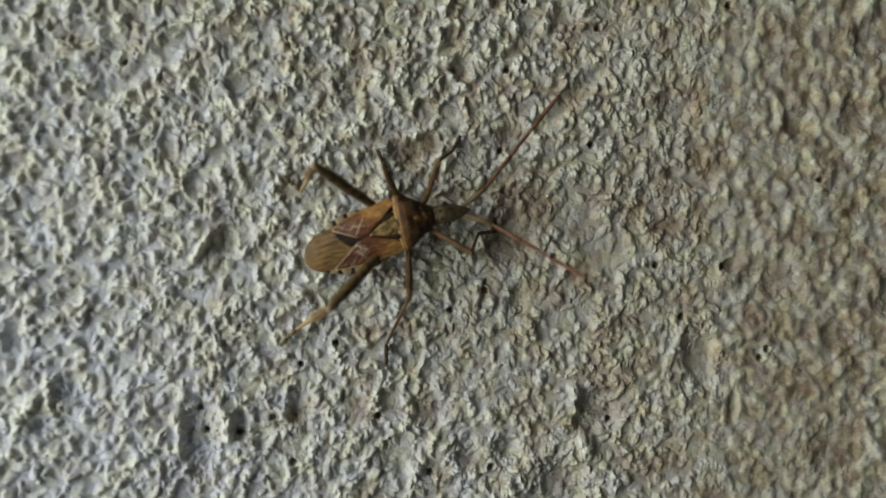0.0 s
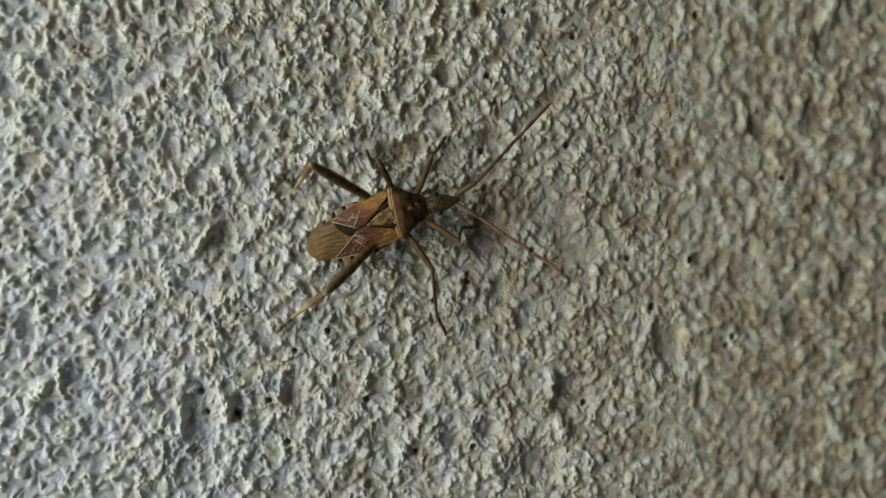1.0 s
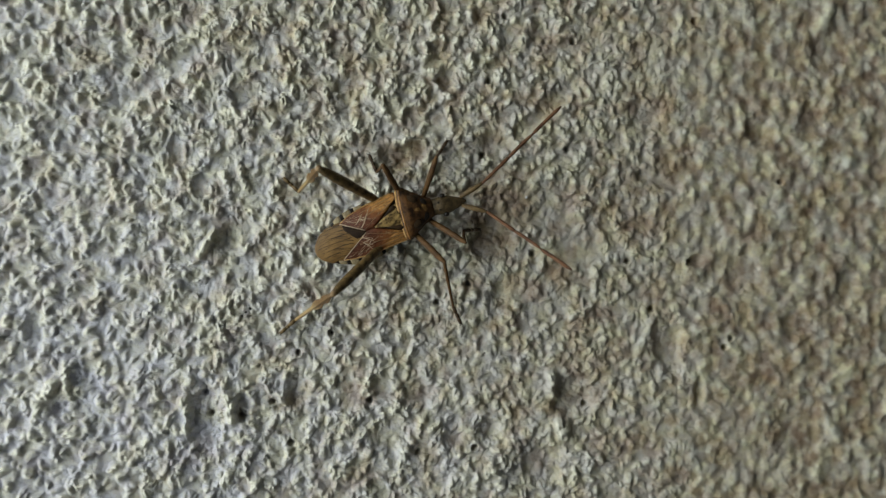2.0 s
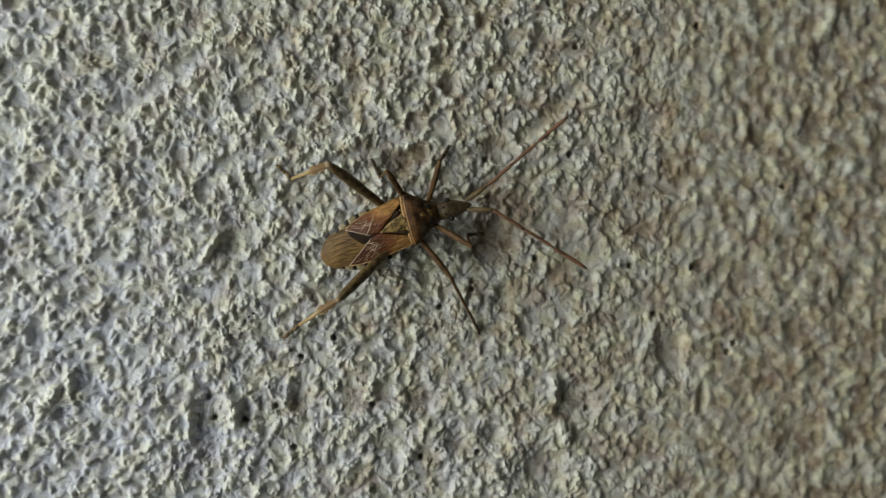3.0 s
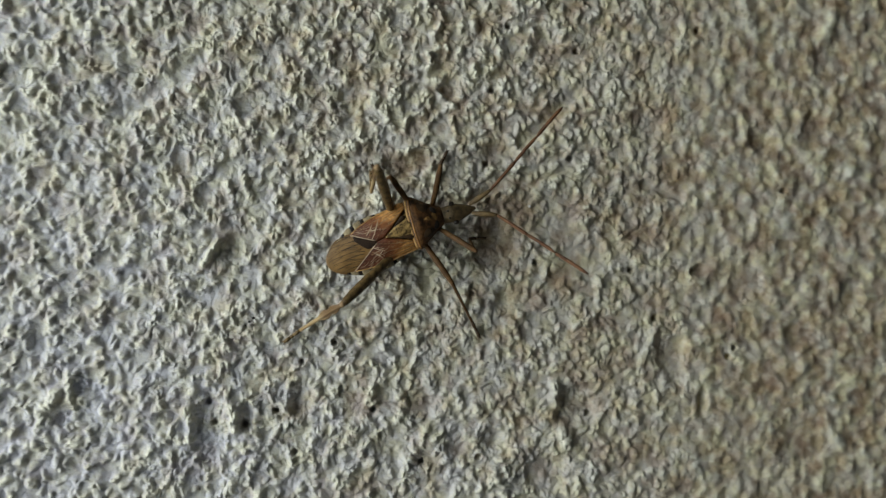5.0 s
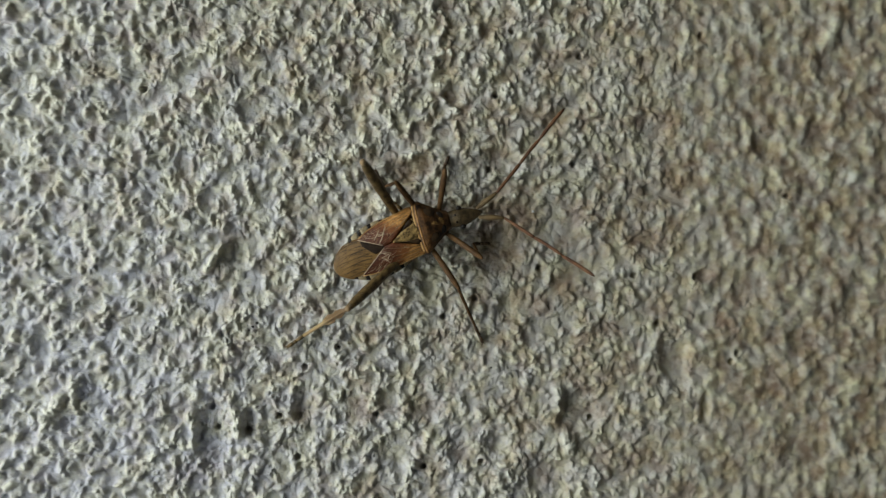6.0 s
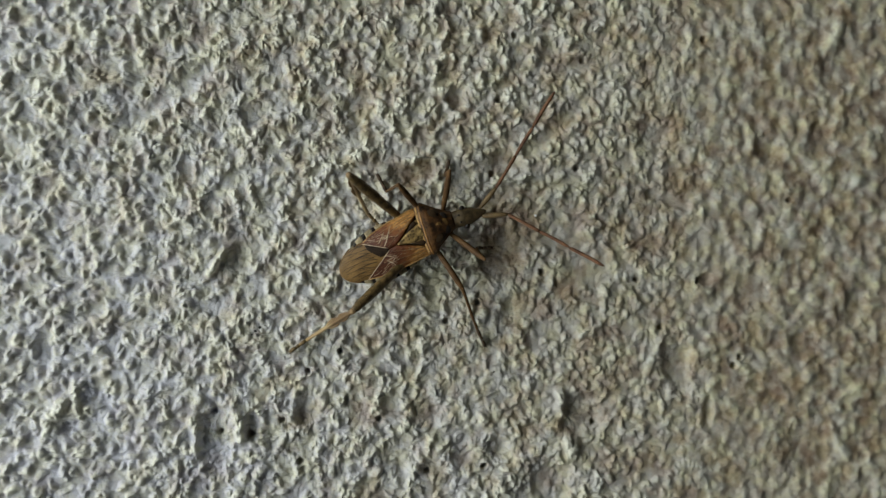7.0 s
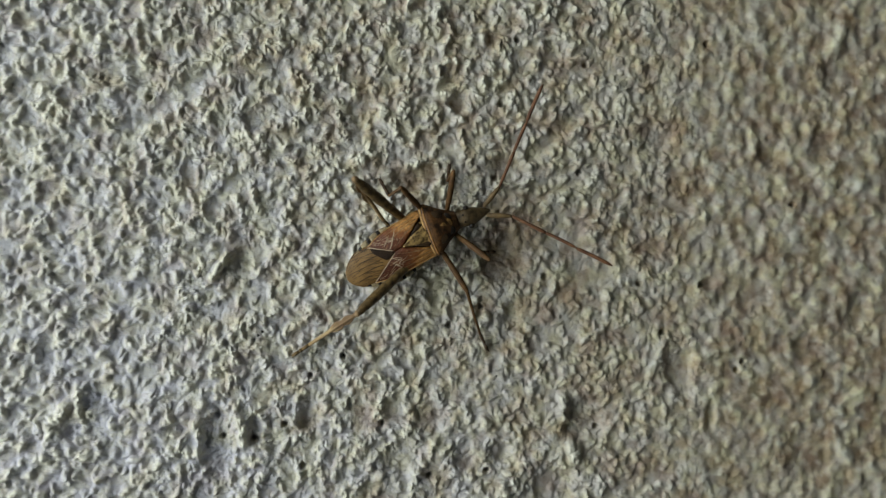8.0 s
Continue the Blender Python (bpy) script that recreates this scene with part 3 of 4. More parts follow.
def build_bug():
    bug = tagged(new("bug"), "brown leaf-footed bug with zigzag-marked wings clinging to the wall", "insect")
    # belly under the wings
    rows = []
    for x in span(-10.1, 0.6, 18):
        w = between(x, (-10.1, 0.5), (-9.6, 1.2), (-8.6, 1.95), (-7.0, 2.45), (-4.5, 2.6), (-1.5, 2.35), (0.6, 1.9))
        rows.append((x, 0, w, between(x, (-10.1, 2.0), (-8, 1.5), (-3, 1.0), (0.6, 1.1)), back_height(x, 0) - 0.55))
    rear(part("abdomen", loft(rows), BELLY, bug, "dull brown belly under the wings"))
    # banded rim of the belly
    cuts = [-2.6, -3.55, -3.95, -4.9, -5.3, -6.2, -6.6, -7.45, -7.85, -8.6, -9.0]
    for side in (1, -1):
        for i, (a, b) in enumerate(zip(cuts, cuts[1:])):
            def rim(x):
                return between(x, (-9.4, 1.35), (-8.4, 2.05), (-7.0, 2.72), (-5.5, 3.0), (-4.2, 2.98), (-2.6, 2.7)) - (0.10 if side > 0 else -0.16)
            xs = span(b, a, 4)
            lo, hi = (lambda x: side * (rim(x) - 1.0)), (lambda x: side * rim(x))
            bm = sheet(xs, lo, hi, lambda x, y: 2.62 - 0.015 * (x + 5) ** 2, 0.12, 4)
            rear(part("rim_plate", bm, BLACK if i % 2 else RIM, bug, "black rim plate" if i % 2 else "straw rim plate"))
    # membrane, its dark base and its veins
    def half(x):
        return between(x, (-10.5, 0.25), (-10.35, 0.68), (-10.0, 1.12), (-9.4, 1.62), (-8.6, 2.03), (-7.6, 2.15), (-6.5, 1.9), (-5.4, 1.1), (-4.8, 0.4))
    xs = span(-10.5, -4.8, 30)
    mem = rear(part("membrane", sheet(xs, lambda x: -half(x), lambda x: half(x), lambda x, y: back_height(x, y) - 0.06, 0.10, 20), MEMBRANE, bug, "olive brown wing membrane"))
    bm = sheet(span(-6.75, -4.7, 14), lambda x: between(x, (-6.75, 1.0), (-6.2, 0.1), (-5.8, -0.42), (-5.4, -0.4), (-4.7, -0.1)), lambda x: between(x, (-6.75, 1.72), (-4.7, 0.1)),
               lambda x, y: back_height(x, y) - 0.03, 0.08, 10)
    rear(part("membrane_base", bm, DARKMEM, bug, "glossy dark membrane base"))
    for i in range(19):
        f = (i - 9) / 9
        pts = []
        for s in span(0, 1, 12):
            x = -6.2 - 0.5 * abs(f) - 0.3 * (i % 2) - s * (3.7 - 0.9 * f * f - 0.9 * (i % 3 == 1))
            y = f * 1.85 * (1 - 0.2 * s * s) + 0.10 * math.sin(5.2 * s + i * 2.3) + 0.42 * math.sin(2.4 * s) - 0.1
            y = max(-half(x) + 0.1, min(half(x) - 0.1, y))
            pts.append((x, y, back_height(x, y) - 0.055))
        part("vein", tube(bmesh.new(), pts, [(0.036, 0.022, 0.029)[i % 3] * (1 - 0.55 * s) * (1 + 0.4 * math.sin(7 * s + i)) for s in span(0, 1, 12)], 6, 0.6), VEIN, mem, "dark membrane vein")
    # leathery forewings
    for side in (1, -1):
        lift = lambda x, y: back_height(x, y) + 0.03
        end = -6.95 if side > 0 else -8.15
        lo, hi = (lambda x: min(side * edge_in(x, side), side * edge_out(x, side))), (lambda x: max(side * edge_in(x, side), side * edge_out(x, side)))
        wing = rear(part("forewing", sheet(span(end, -0.25, 34), lo, hi, lift, 0.16, 14), WING, bug, "red brown leathery forewing with orange shoulder"))
        def on(x, y, up=0.035):
            return (x, side * y, back_height(x, y) + up)
        strokes = (([(-3.55, 1.95), (-4.05, 1.35), (-4.5, 0.85), (-4.95, 0.5)], 0.075), ([(-4.3, 1.85), (-4.75, 1.45), (-5.35, 1.05)], 0.065), ([(-4.05, 1.35), (-4.4, 1.2), (-4.75, 1.45)], 0.06)) if side > 0 else (
            ([(-5.25, 0.45), (-4.57, 1.0), (-5.4, 1.0), (-4.95, 1.5), (-4.75, 2.05)], 0.08), ([(-4.95, 0.5), (-4.3, 0.95), (-4.85, 1.35), (-4.5, 1.7)], 0.05))
        for zig, r in strokes:
            n = len(zig)
            part("zigzag", tube(bmesh.new(), [on(*p) for p in zig], [r * (0.5 if k in (0, n - 1) else 1) for k in range(n)], 6, 0.5), PALE, wing, "cream zigzag mark")
        for k in range(7):
            x0, y0 = -4.2 - 0.45 * k, 1.0 + 0.1 * k + 0.25 * (k % 3)
            vein = [(x0 + 0.55 - 1.1 * q, min(y0 + 0.28 * q + 0.07 * math.sin(5 * q + k), edge_out(x0 + 0.55 - 1.1 * q, side) - 0.1)) for q in span(0, 1, 6)]
            vein = [p for p in vein if p[0] > end + 0.2 and p[1] > edge_in(p[0], side) + 0.08]
            if len(vein) > 2:
                part("veinlet", tube(bmesh.new(), [on(*p, 0.02) for p in vein], [0.028] * len(vein), 5, 0.6), PALE, wing, "fine cream veinlet")
        rib = [(x, edge_in(x, side) + 0.05) for x in span(end + 0.05, -4.7, 8)]
        part("rib", tube(bmesh.new(), [on(*p) for p in rib], [0.045] * 9, 6, 0.6), PALE, wing, "cream wing rib")
        rib = [(x, edge_out(x, side) - 0.08) for x in span(end + 0.15, -0.4, 16)]
        part("rib", tube(bmesh.new(), [on(*p) for p in rib], [0.06] * 17, 6, 0.7), COLLAR, wing, "tan wing edge")
        for a, b in (((-1.0, 2.2), (-6.3, 1.75)), ((-0.9, 1.9), (-5.6, 1.05)), ((-1.0, 1.65), (-4.6, 0.25))):
            rib = [(a[0] + (b[0] - a[0]) * s, a[1] + (b[1] - a[1]) * s + 0.12 * math.sin(3 * s)) for s in span(0, 1, 12)]
            part("rib", tube(bmesh.new(), [on(x, y, 0.02) for x, y in rib], [0.045 * (1 - 0.6 * s) for s in span(0, 1, 12)], 6, 0.7), TAN, wing, "tan wing rib")
    # scutellum
    bm = sheet(span(-3.6, -0.55, 16), lambda x: -between(x, (-3.6, 0.05), (-2.2, 0.62), (-0.55, 1.45)), lambda x: between(x, (-3.6, 0.05), (-2.2, 0.62), (-0.55, 1.45)),
               lambda x, y: back_height(x, y) + 0.06 + 0.12 * math.exp(-y * y), 0.2, 12)
    sc = rear(part("scutellum", bm, SCUTE, bug, "ochre scutellum with dark flanks"))
    for side in (1, -1):
        pts = [(x, side * between(x, (-3.6, 0.05), (-0.7, 1.25)), back_height(x, 1) + 0.15) for x in span(-2.3, -0.8, 6)]
        part("flank_mark", tube(bmesh.new(), pts, [0.03, 0.08, 0.13, 0.18, 0.23, 0.26, 0.15], 8, 0.25), VEIN, sc, "dark flank mark")
    # fore body: pronotum
    def shield(x):
        w = between(x, (-0.75, 2.35), (-0.45, 2.8), (-0.1, 2.97), (0.25, 2.85), (1.2, 2.15), (2.3, 1.42), (2.75, 1.2), (3.1, 1.05))
        top = between(x, (-0.75, 3.8), (-0.3, 4.1), (0.3, 4.2), (1.3, 4.0), (2.4, 3.5), (3.1, 3.15))
        low = between(x, (-0.75, 2.3), (-0.1, 2.2), (1.0, 1.3), (3.1, 1.5))
        return w, low, top
    def shield_top(x, y):
        w, low, top = shield(x)
        return (low + top) / 2 + (top - low) / 2 * max(0.0, 1 - (y / w) ** 2) ** 0.4
    pro = part("pronotum", loft([(x, 0, *shield(x)) for x in span(-0.75, 3.1, 22)], 40), SHELL, bug, "mottled dark brown shield behind the head")
    for x0, r, m in ((-0.66, 0.15, COLLAR), (-0.36, 0.11, ORANGE)):
        pts = []
        for s in span(-1, 1, 22):
            x = x0 + 0.22 * abs(s) ** 3
            y = s * shield(x)[0] * 0.96
            pts.append((x, y, shield_top(x, y) - 0.01))
        part("collar_ridge", tube(bmesh.new(), pts, [r * 0.6] + [r] * 21 + [r * 0.6], 8, 0.6), m, pro, "tan ridge along the hind edge")
    for side in (1, -1):
        pts = [(x, side * shield(x)[0] * 0.93, shield_top(x, side * shield(x)[0] * 0.93)) for x in span(0.1, 2.7, 10)]
        part("side_ridge", tube(bmesh.new(), pts, [0.06] * 11, 8, 0.7), REDLEG, pro, "red brown ridge along the side")
        part("callus", ball(bmesh.new(), (2.05, side * 0.72, shield_top(2.05, 0.72) - 0.1), (0.42, 0.5, 0.16)), BLACK, pro, "black callus")
        part("dark_patch", ball(bmesh.new(), (0.75, side * 1.25, shield_top(0.75, 1.25) - 0.14), (0.75, 0.6, 0.18)), VEIN, pro, "dark brown patch")
    patch = sheet(span(0.95, 2.45, 12), lambda x: 0.1 - between(x, (0.95, 0.03), (1.3, 0.16), (1.9, 0.42), (2.2, 0.5), (2.45, 0.2)), lambda x: 0.1 + between(x, (0.95, 0.03), (1.3, 0.2), (1.7, 0.3), (2.2, 0.55), (2.45, 0.3)),
                  lambda x, y: shield_top(x, y) + 0.012 + 0.03 * math.sin(6 * x + 3 * y), 0.06, 8)
    part("keel_mark", patch, ORANGE_MARK, pro, "dull orange midline mark")
    # chest under the pronotum
    part("chest", loft([(x, -0.1, between(x, (-1.5, 2.0), (0.5, 2.2), (2.8, 1.0)), 0.9, 2.9) for x in span(-1.5, 2.9, 8)]), BELLY, bug, "dull brown underside of the chest")
    # head
    rows = []
    for x in span(2.9, 6.9, 16):
        w = between(x, (2.9, 1.0), (3.4, 0.92), (4.1, 0.98), (4.7, 1.02), (5.3, 0.84), (6.2, 0.5), (6.75, 0.24), (6.9, 0.12))
        rows.append((x, -0.05 - 0.03 * (x - 3), w, between(x, (2.9, 1.7), (5, 1.9), (6.9, 2.3)), between(x, (2.9, 3.0), (4.2, 3.35), (5.5, 3.1), (6.9, 2.6))))
    head = part("head", loft(rows, 20), HEAD, bug, "narrow olive brown head")
    for y in (0.92, -1.12):
        part("eye", ball(bmesh.new(), (4.4, y, 2.8), (0.32, 0.28, 0.32)), BLACK, head, "round black eye")
    for y in (0.3, -0.5):
        part("ocellus", ball(bmesh.new(), (3.75, y, 3.25), (0.13, 0.13, 0.1), 8), BLACK, head, "tiny dark ocellus")
    part("beak", tube(bmesh.new(), [(6.7, -0.15, 2.2), (5.6, -0.1, 1.55), (3.0, -0.05, 1.2), (0.8, 0, 1.0)], [0.14, 0.2, 0.17, 0.1], 8), HEAD, head, "folded beak")
    # legs
    joints = {}
    for key, c in COXA.items():
        kind = key[1]
        hind = kind == "H"
        lf, lt = FEM[kind], TIB[kind]
        r = {"F": 0.30, "M": 0.31, "H": 0.51}[kind]
        skin = LEG if hind else REDLEG
        part("coxa", ball(bmesh.new(), c, (0.7, 0.6, 0.6)), BELLY, bug, "stout hip joint")
        prof = [(0, 0.6), (0.06, 0.75), (0.3, 0.95), (0.6, 1.08), (0.85, 1.0), (0.95, 0.82), (1, 0.6)]
        pts = [(lf * s, 0, 0.22 * math.sin(math.pi * s)) for s in span(0, 1, 20)]
        femur = part("femur", tube(bmesh.new(), pts, [r * between(s, *prof) for s in span(0, 1, 20)], 12, 1.0, 0.12), skin, bug, "dark brown hind thigh with pale flecks" if hind else "reddish brown thigh")
        part("knee", ball(bmesh.new(), (lf, 0, 0.02), (r * 0.72, r * 0.7, r * 0.7), 10), TAN if hind else REDLEG, femur, "tan knee" if hind else "")
        if hind:
            for i in range(9):
                s = 0.3 + 0.07 * i
                for y in (0.2, -0.2):
                    part("spine", tube(bmesh.new(), [(lf * s, y, -0.2), (lf * s + 0.12, y * 1.5, -0.55)], [0.07, 0.015], 5), VEIN, femur, "small dark spine")
                if i % 2:
                    part("fleck", ball(bmesh.new(), (lf * s, 0.18 * (1 if i % 4 == 1 else -1), r + 0.06), (0.11, 0.07, 0.05), 8), PALE, femur, "cream fleck")
        pts = [(lt * s, 0, -0.12 * math.sin(math.pi * s)) for s in span(0, 1, 14)]
        rt = {"F": 0.17, "M": 0.17, "H": 0.23}[kind]
        tibia = part("tibia", tube(bmesh.new(), pts, [rt * (1.1 - 0.25 * s) for s in span(0, 1, 14)], 10, 1.0, 0.15), SHIN if hind else REDLEG, bug, "hind shin, brown above and straw yellow below" if hind else "reddish brown shin")
        if hind:
            for side in (1, -1):
                w = lambda x: between(x, (0.4, 0.08), (1.0, 0.36), (1.8, 0.52), (2.4, 0.3), (3.0, 0.55), (3.8, 0.46), (4.6, 0.16), (5.2, 0.05))
                lo, hi = (lambda x: min(0, side * w(x))), (lambda x: max(0, side * w(x)))
                part("leaf_flange", sheet(span(0.4, 5.2, 20), lo, hi, lambda x, y: 0.04 - 0.1 * math.sin(math.pi * min(1, x / lt)) + 0.05 * y * y, 0.09, 6), SHIN, tibia, "ragged leaf-like flange")
        lengths = {"F": (0.8, 0.35, 0.75), "M": (0.9, 0.4, 0.85), "H": (1.0, 0.4, 0.85)}[kind]
        bm, x = bmesh.new(), 0.0
        for i, l in enumerate(lengths):
            tube(bm, [(x, 0, 0), (x + l * 0.5, 0, -0.03), (x + l, 0, -0.06)], [0.17, 0.22, 0.16], 8)
            x += l
        for y in (0.16, -0.16):
            tube(bm, [(x - 0.05, 0, -0.05), (x + 0.16, y, 0.0), (x + 0.28, y * 1.3, -0.18)], [0.06, 0.045, 0.015], 6)
        tarsus = part("tarsus", bm, LEG if hind else TARSUS, bug, "olive brown jointed foot with two claws" if hind else "dark jointed foot with two claws")
        joints[key] = (femur, tibia, tarsus)
    # feelers
    feelers = {}
    for side, y in (("L", 0.35), ("R", -0.6)):
        scape = part("feeler_base", tube(bmesh.new(), [(2.8 * s, 0, 0.1 * math.sin(3 * s)) for s in span(0, 1, 10)], [0.16, 0.22, 0.26, 0.28, 0.29, 0.29, 0.28, 0.26, 0.24, 0.2, 0.14], 10), FEELER_BASE, bug, "olive brown first feeler joint")
        bm = tube(bmesh.new(), [(4.1 * s, 0, 0.08 * math.sin(3 * s)) for s in span(0, 1, 10)], [0.14, 0.17, 0.18, 0.18, 0.18, 0.18, 0.19, 0.19, 0.2, 0.2, 0.14], 10)
        second = part("feeler", bm, FEELER, bug, "red brown feeler")
        x = 4.1
        for l, r, m in ((3.7, 0.185, FEELER), (4.2, 0.2, FEELER)):
            pts = [(x + l * s, 0.05 * math.sin(3 * s), 0.03 * x * s - 0.12 * (x - 4.1) / 4) for s in span(0, 1, 10)]
            part("feeler_joint", tube(bmesh.new(), pts, [r * 0.7] + [r] * 8 + [r * 0.8, r * 0.35], 10), m, second)
            x += l
        feelers[side] = (scape, second, (6.3, y, 2.85))
    return bug, joints, feelers


# ---- how it moves ----
def eased(rows, t):
    """The values of rows (seconds, values...) at t, on a smooth curve that never overshoots."""
    k = np.array([r[0] for r in rows], float)
    v = np.array([r[1:] for r in rows], float)
    if len(k) == 1 or t <= k[0]:
        return v[0]
    if t >= k[-1]:
        return v[-1]
    d = np.diff(k)[:, None]
    s = np.diff(v, axis=0) / d
    m = np.zeros_like(v)
    if len(k) > 2:
        both = s[:-1] * s[1:] > 0
        m[1:-1] = np.where(both, 2 * s[:-1] * s[1:] / np.where(both, s[:-1] + s[1:], 1), 0)
    m[0], m[-1] = s[0], s[-1]
    i = int(np.searchsorted(k, t, side="right") - 1)
    u = (t - k[i]) / d[i, 0]
    return ((1 + 2 * u) * (1 - u) ** 2 * v[i] + u * (1 - u) ** 2 * d[i] * m[i] + u * u * (3 - 2 * u) * v[i + 1] + u * u * (u - 1) * d[i] * m[i + 1])


# the body's place on the wall: seconds, x, z in mm, heading in degrees
BODY = [(0, -4.90, 2.76, 11.1), (0.5, -4.58, 3.0, 11.7), (1, -4.06, 3.33, 12.5), (1.5, -3.75, 3.48, 12.9), (3, -3.31, 3.47, 13.9), (3.5, -3.3, 3.42, 14.1),
        (4, -3.24, 3.42, 14.6), (4.5, -3.07, 3.45, 14.8), (6, -2.44, 3.59, 15.3), (6.5, -2.40, 3.72, 16.6), (7, -2.29, 3.93, 17.5), (7.5, -2.17, 4.14, 18.7), (8, -2.08, 4.27, 19.8)]
# each leg: seconds, ankle x, z, height, knee x, z, height, the foot's heading
STEPS = {
    "LF": [(0, 0.35, 9.9, 0.5, -1.45, 8.8, 5.2, 60), (1.5, 0.45, 10.1, 0.5, -0.4, 9.3, 5.5, 56), (4.5, 0.25, 9.95, 0.5, -0.34, 9.3, 5.4, 60), (8, 0.1, 9.7, 0.5, 0.0, 9.6, 5.7, 82)],
    "RF": [(0, 3.05, 1.5, 0.6, 1.5, -0.37, 5.2, 5), (1.5, 3.15, 1.6, 0.55, 2.5, 0.25, 5.4, 2), (4, 3.4, 1.68, 0.5, 3.12, 0.49, 5.5, 3), (6, 3.56, 1.73, 0.45, 3.96, 0.14, 5.2, 0), (8, 3.6, 1.73, 0.45, 4.0, 0.89, 5.4, 0)],
    "LM": [(0, -6.45, 8.15, 0.45, -7.0, 8.0, 6.1, 112), (1, -6.45, 8.15, 0.45, -6.1, 8.3, 6.2, 112), (3.5, -6.4, 8.15, 0.45, -5.86, 8.2, 6.2, 114), (8, -6.45, 8.1, 0.45, -5.6, 8.6, 6.0, 118)],
    "RM": [(0, -6.62, -9.75, 0.5, -4.52, -4.77, 3.2, -89), (0.3, -6.6, -9.7, 0.5, -4.3, -4.5, 3.4, -90), (0.5, -5.6, -8.6, 1.5, -3.4, -3.95, 4.4, -95), (0.75, -2.2, -8.1, 2.4, -1.8, -3.1, 4.8, -75),
           (0.95, 0.1, -8.0, 1.7, -0.8, -2.85, 4.6, -62), (1.2, 0.1, -8.0, 1.7, -0.7, -2.8, 4.6, -64), (1.5, -0.54, -6.2, 2.9, -0.94, -1.4, 6.2, -68), (1.9, 1.2, -6.6, 2.6, 0, -2, 5, -66),
           (2.5, 3.7, -7.65, 0.55, 0.95, -2.8, 3.4, -65), (4.5, 3.67, -7.6, 0.55, 0.95, -3.0, 3.4, -64), (8, 3.6, -7.42, 0.55, 1.7, -2.3, 3.6, -65)],
    "LH": [(0, -15.0, 5.95, 0.45, -13.57, 7.95, 7.8, 140), (1.5, -15.0, 6.0, 0.45, -12.9, 7.97, 7.7, 137), (2.7, -14.95, 6.1, 0.5, -12.6, 8.2, 7.7, 137), (3, -16.0, 7.95, 0.9, -12.1, 8.92, 7.5, 138),
           (3.5, -10.72, 6.8, 1.15, -10.37, 9.62, 8.5, 178), (4, -9.0, 6.18, 2.7, -7.97, 9.18, 9.9, 157), (4.5, -8.38, 6.77, 2.7, -7.41, 8.88, 10.1, 150),
           (5.2, -7.2, 6.9, 2.4, -8.1, 9.6, 9.4, 60), (6, -6.26, 7.04, 1.8, -8.97, 10.22, 8.5, -40), (6.5, -9.25, 6.15, 1.4, -9.91, 9.46, 8.5, -60),
           (7, -8.6, 5.74, 1.2, -10.7, 9.38, 7.9, -48), (7.5, -7.73, 5.31, 1.85, -10.67, 9.43, 7.9, -45), (8, -7.11, 5.24, 2.3, -10.42, 9.37, 8.15, -45)],
    "RH": [(0, -15.6, -7.9, 0.8, -12.7, -5.73, 7.0, -135), (1.5, -15.5, -7.93, 0.8, -11.93, -5.14, 6.4, -138), (4, -15.37, -8.05, 0.8, -11.3, -5.2, 6.2, -143), (8, -15.32, -8.13, 0.8, -10.44, -4.62, 5.1, -146)],
}
# each feeler: seconds, heading of its base joint, heading and rise of the rest, from the body's axis
SWAY = {
    "L": [(0, 29, 39.5, 5), (0.5, 25, 40, 6), (1, 18, 33.3, 0), (1.5, 17, 31.8, 0), (3, 21, 28.3, 36), (3.5, 21.5, 27.8, 40), (4, 21, 30.6, 28), (4.5, 19, 32.7, 10), (6, 23, 35, 3), (7, 34, 42.7, 22), (8, 33, 50, 26)],
    "R": [(0, -32, -46.8, 47), (0.5, -37, -48.2, 44), (1, -44, -52, 44), (1.5, -38, -55, 46), (3, -15, -47.6, 14), (3.5, -17, -49, 18), (4, -20, -49.6, 20), (4.5, -21, -51.5, 28), (6, -18, -52.4, 32), (7, -14, -49.5, 30), (8, -23, -48.2, 20)],
}


def aimed(a, b):
    """The pose of a bar that runs from a to b, its top outwards."""
    x = (b - a).normalized()
    y = Vector((0, 0, 1)).cross(x)
    y = y.normalized() if y.length > 1e-4 else Vector((0, 1, 0))
    z = x.cross(y)
    m = Matrix((x, y, z)).transposed().to_4x4()
    m.translation = a * MM
    return m


def on_body(t, x, z, h):
    """A place on the wall, x, z and height in mm, in the bug's own space."""
    bx, bz, turn = eased(BODY, t)
    c, s = math.cos(radians(turn)), math.sin(radians(turn))
    dx, dz = x - bx, z - bz
    return Vector((dx * c + dz * s, -dx * s + dz * c, h))


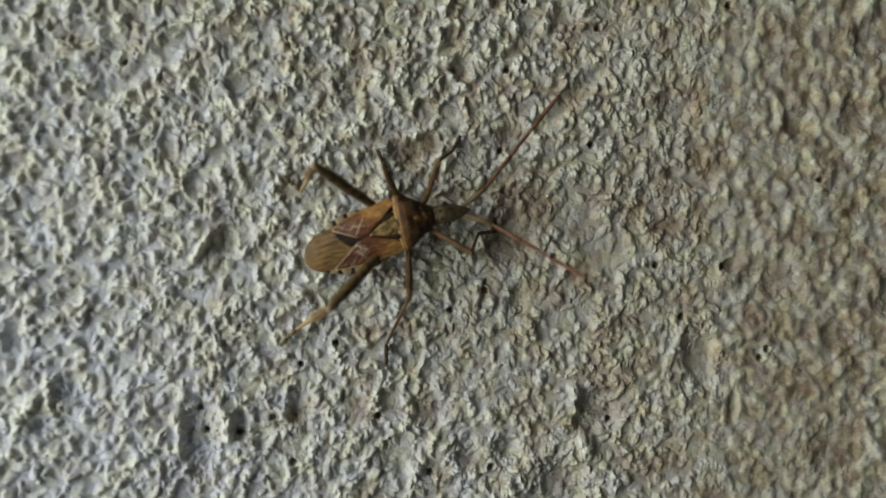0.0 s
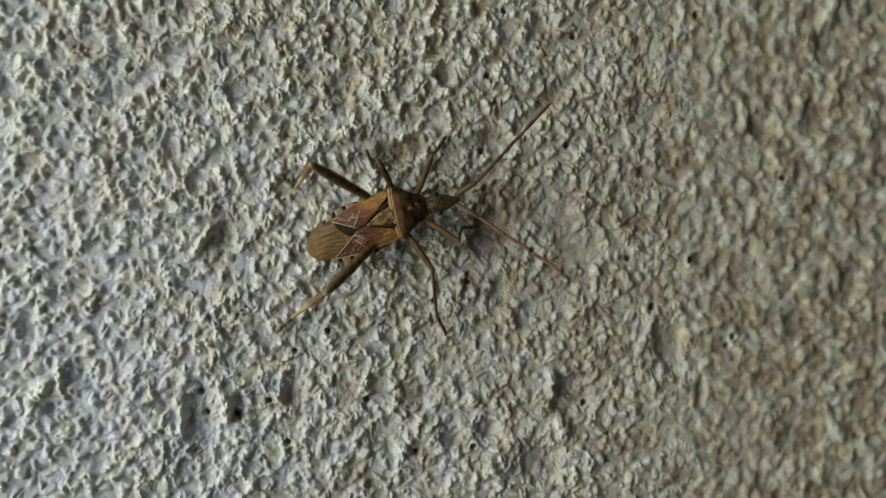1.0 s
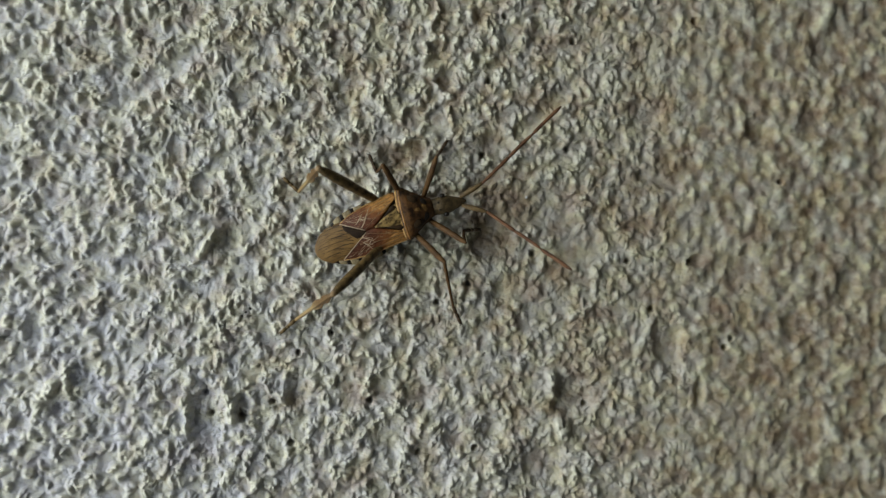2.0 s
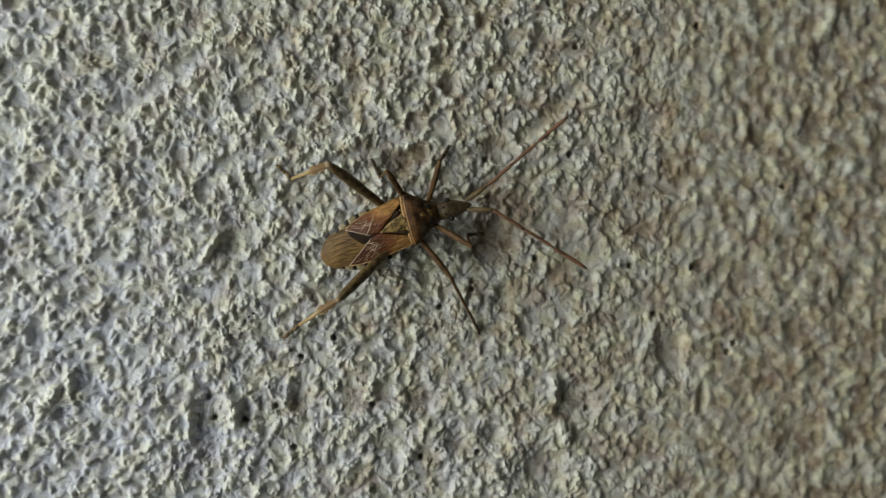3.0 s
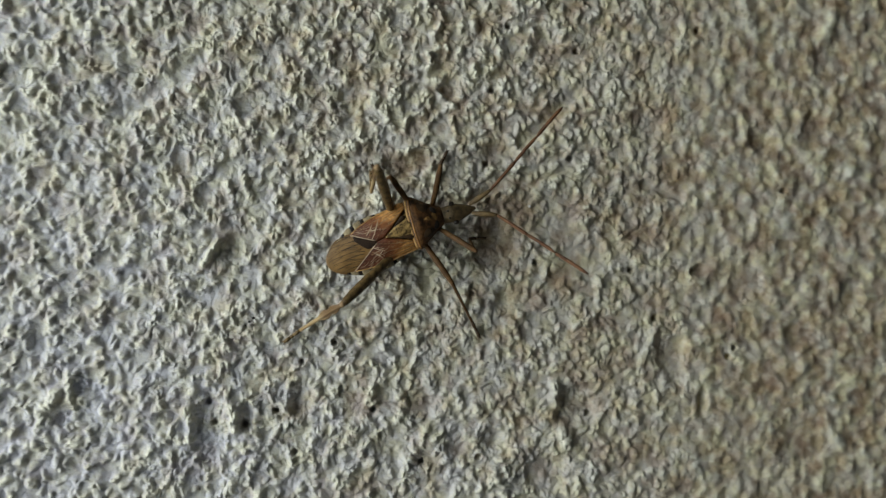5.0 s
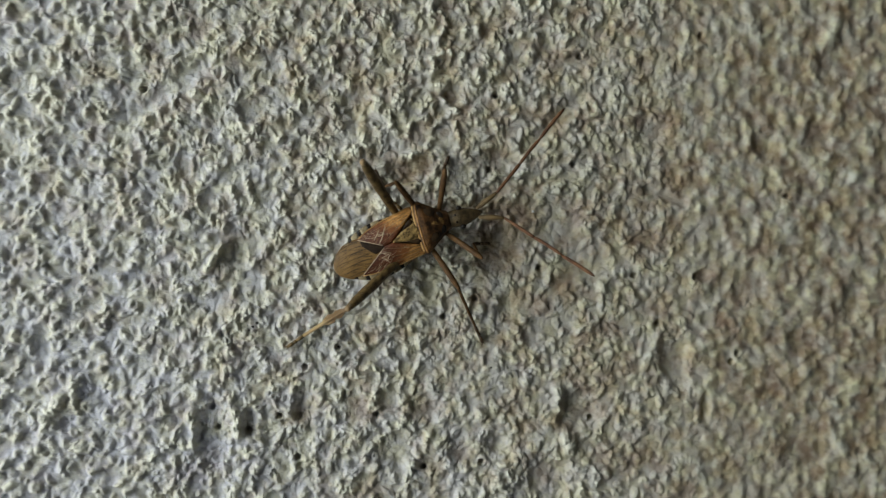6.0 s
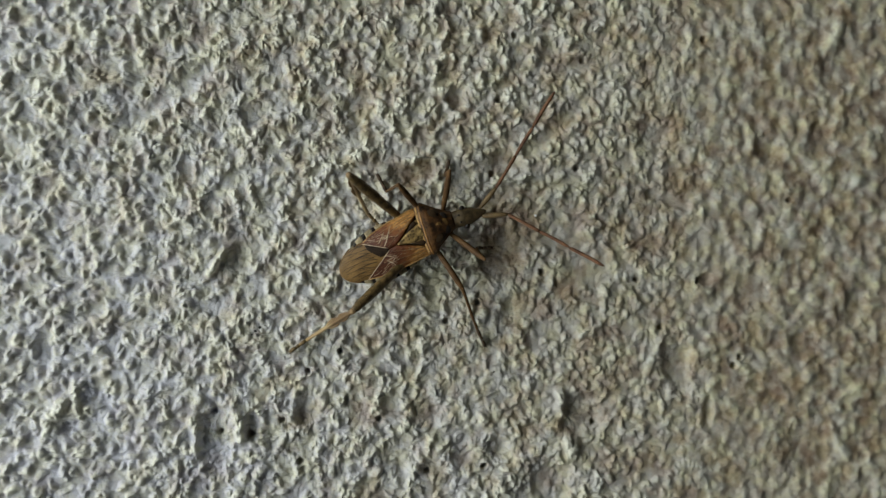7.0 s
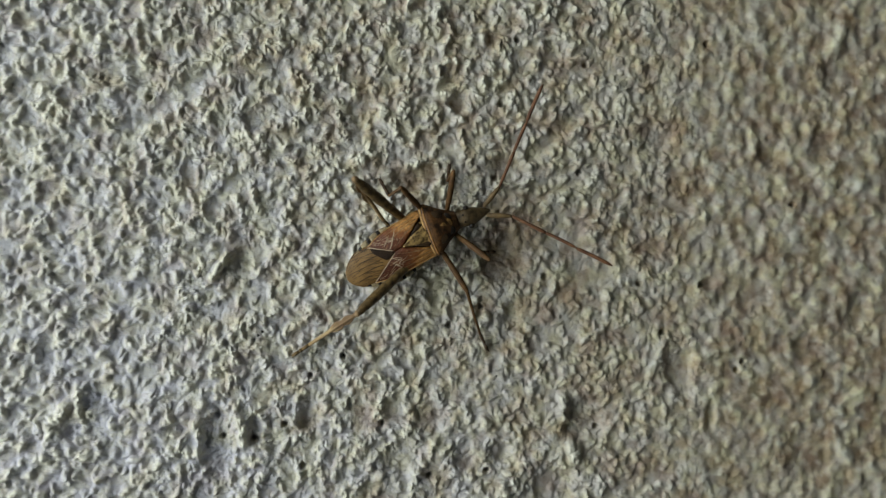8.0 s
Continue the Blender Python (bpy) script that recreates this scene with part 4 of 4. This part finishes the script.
def leg_poses(key, t):
    ax, az, ah, kx, kz, kh, turn = eased(STEPS[key], t)
    hip, ankle, hint = Vector(COXA[key]), on_body(t, ax, az, ah), on_body(t, kx, kz, kh)
    lf, lt = FEM[key[1]], TIB[key[1]]
    way = ankle - hip
    reach = min(max(way.length, abs(lf - lt) + 0.05), lf + lt - 0.05)
    way = way.normalized()
    ankle = hip + way * reach
    a = (lf * lf - lt * lt + reach * reach) / (2 * reach)
    off = hint - hip
    off = off - way * off.dot(way)
    knee = hip + way * a + off.normalized() * math.sqrt(max(lf * lf - a * a, 0))
    toe_turn = radians(turn - eased(BODY, t)[2])
    toe = ankle + Vector((math.cos(toe_turn), math.sin(toe_turn), -0.16))
    return aimed(hip, knee), aimed(knee, ankle), aimed(ankle, toe)


def body_pose(t):
    bx, bz, turn = eased(BODY, t)
    c, s = math.cos(radians(turn)), math.sin(radians(turn))
    m = Matrix(((c, -s, 0, bx * MM), (0, 0, -1, 0), (s, c, 0, bz * MM), (0, 0, 0, 1)))
    return m


def feeler_poses(side, base, t):
    first, rest, rise = eased(SWAY[side], t)
    base = Vector(base)
    a, b, p = radians(first), radians(rest), radians(rise)
    way = Vector((math.cos(a) * 0.97, math.sin(a) * 0.97, 0.22)).normalized()
    end = base + way * 2.8
    tip = end + Vector((math.cos(b) * math.cos(p), math.sin(b) * math.cos(p), math.sin(p) - 0.06))
    return aimed(base, end), aimed(end, tip)


def motions():
    times = [i / 10 for i in range(81)]
    walk(BUG, [(t, body_pose(t)) for t in times])
    for key, pieces in LEGS.items():
        poses = [leg_poses(key, t) for t in times]
        for i, piece in enumerate(pieces):
            walk(piece, [(t, p[i]) for t, p in zip(times, poses)])
    for side, (scape, second, base) in FEELERS.items():
        poses = [feeler_poses(side, base, t) for t in times]
        walk(scape, [(t, p[0]) for t, p in zip(times, poses)])
        walk(second, [(t, p[1]) for t, p in zip(times, poses)])


wall_north()
porch()
grit()
BUG, LEGS, FEELERS = build_bug()
motions()
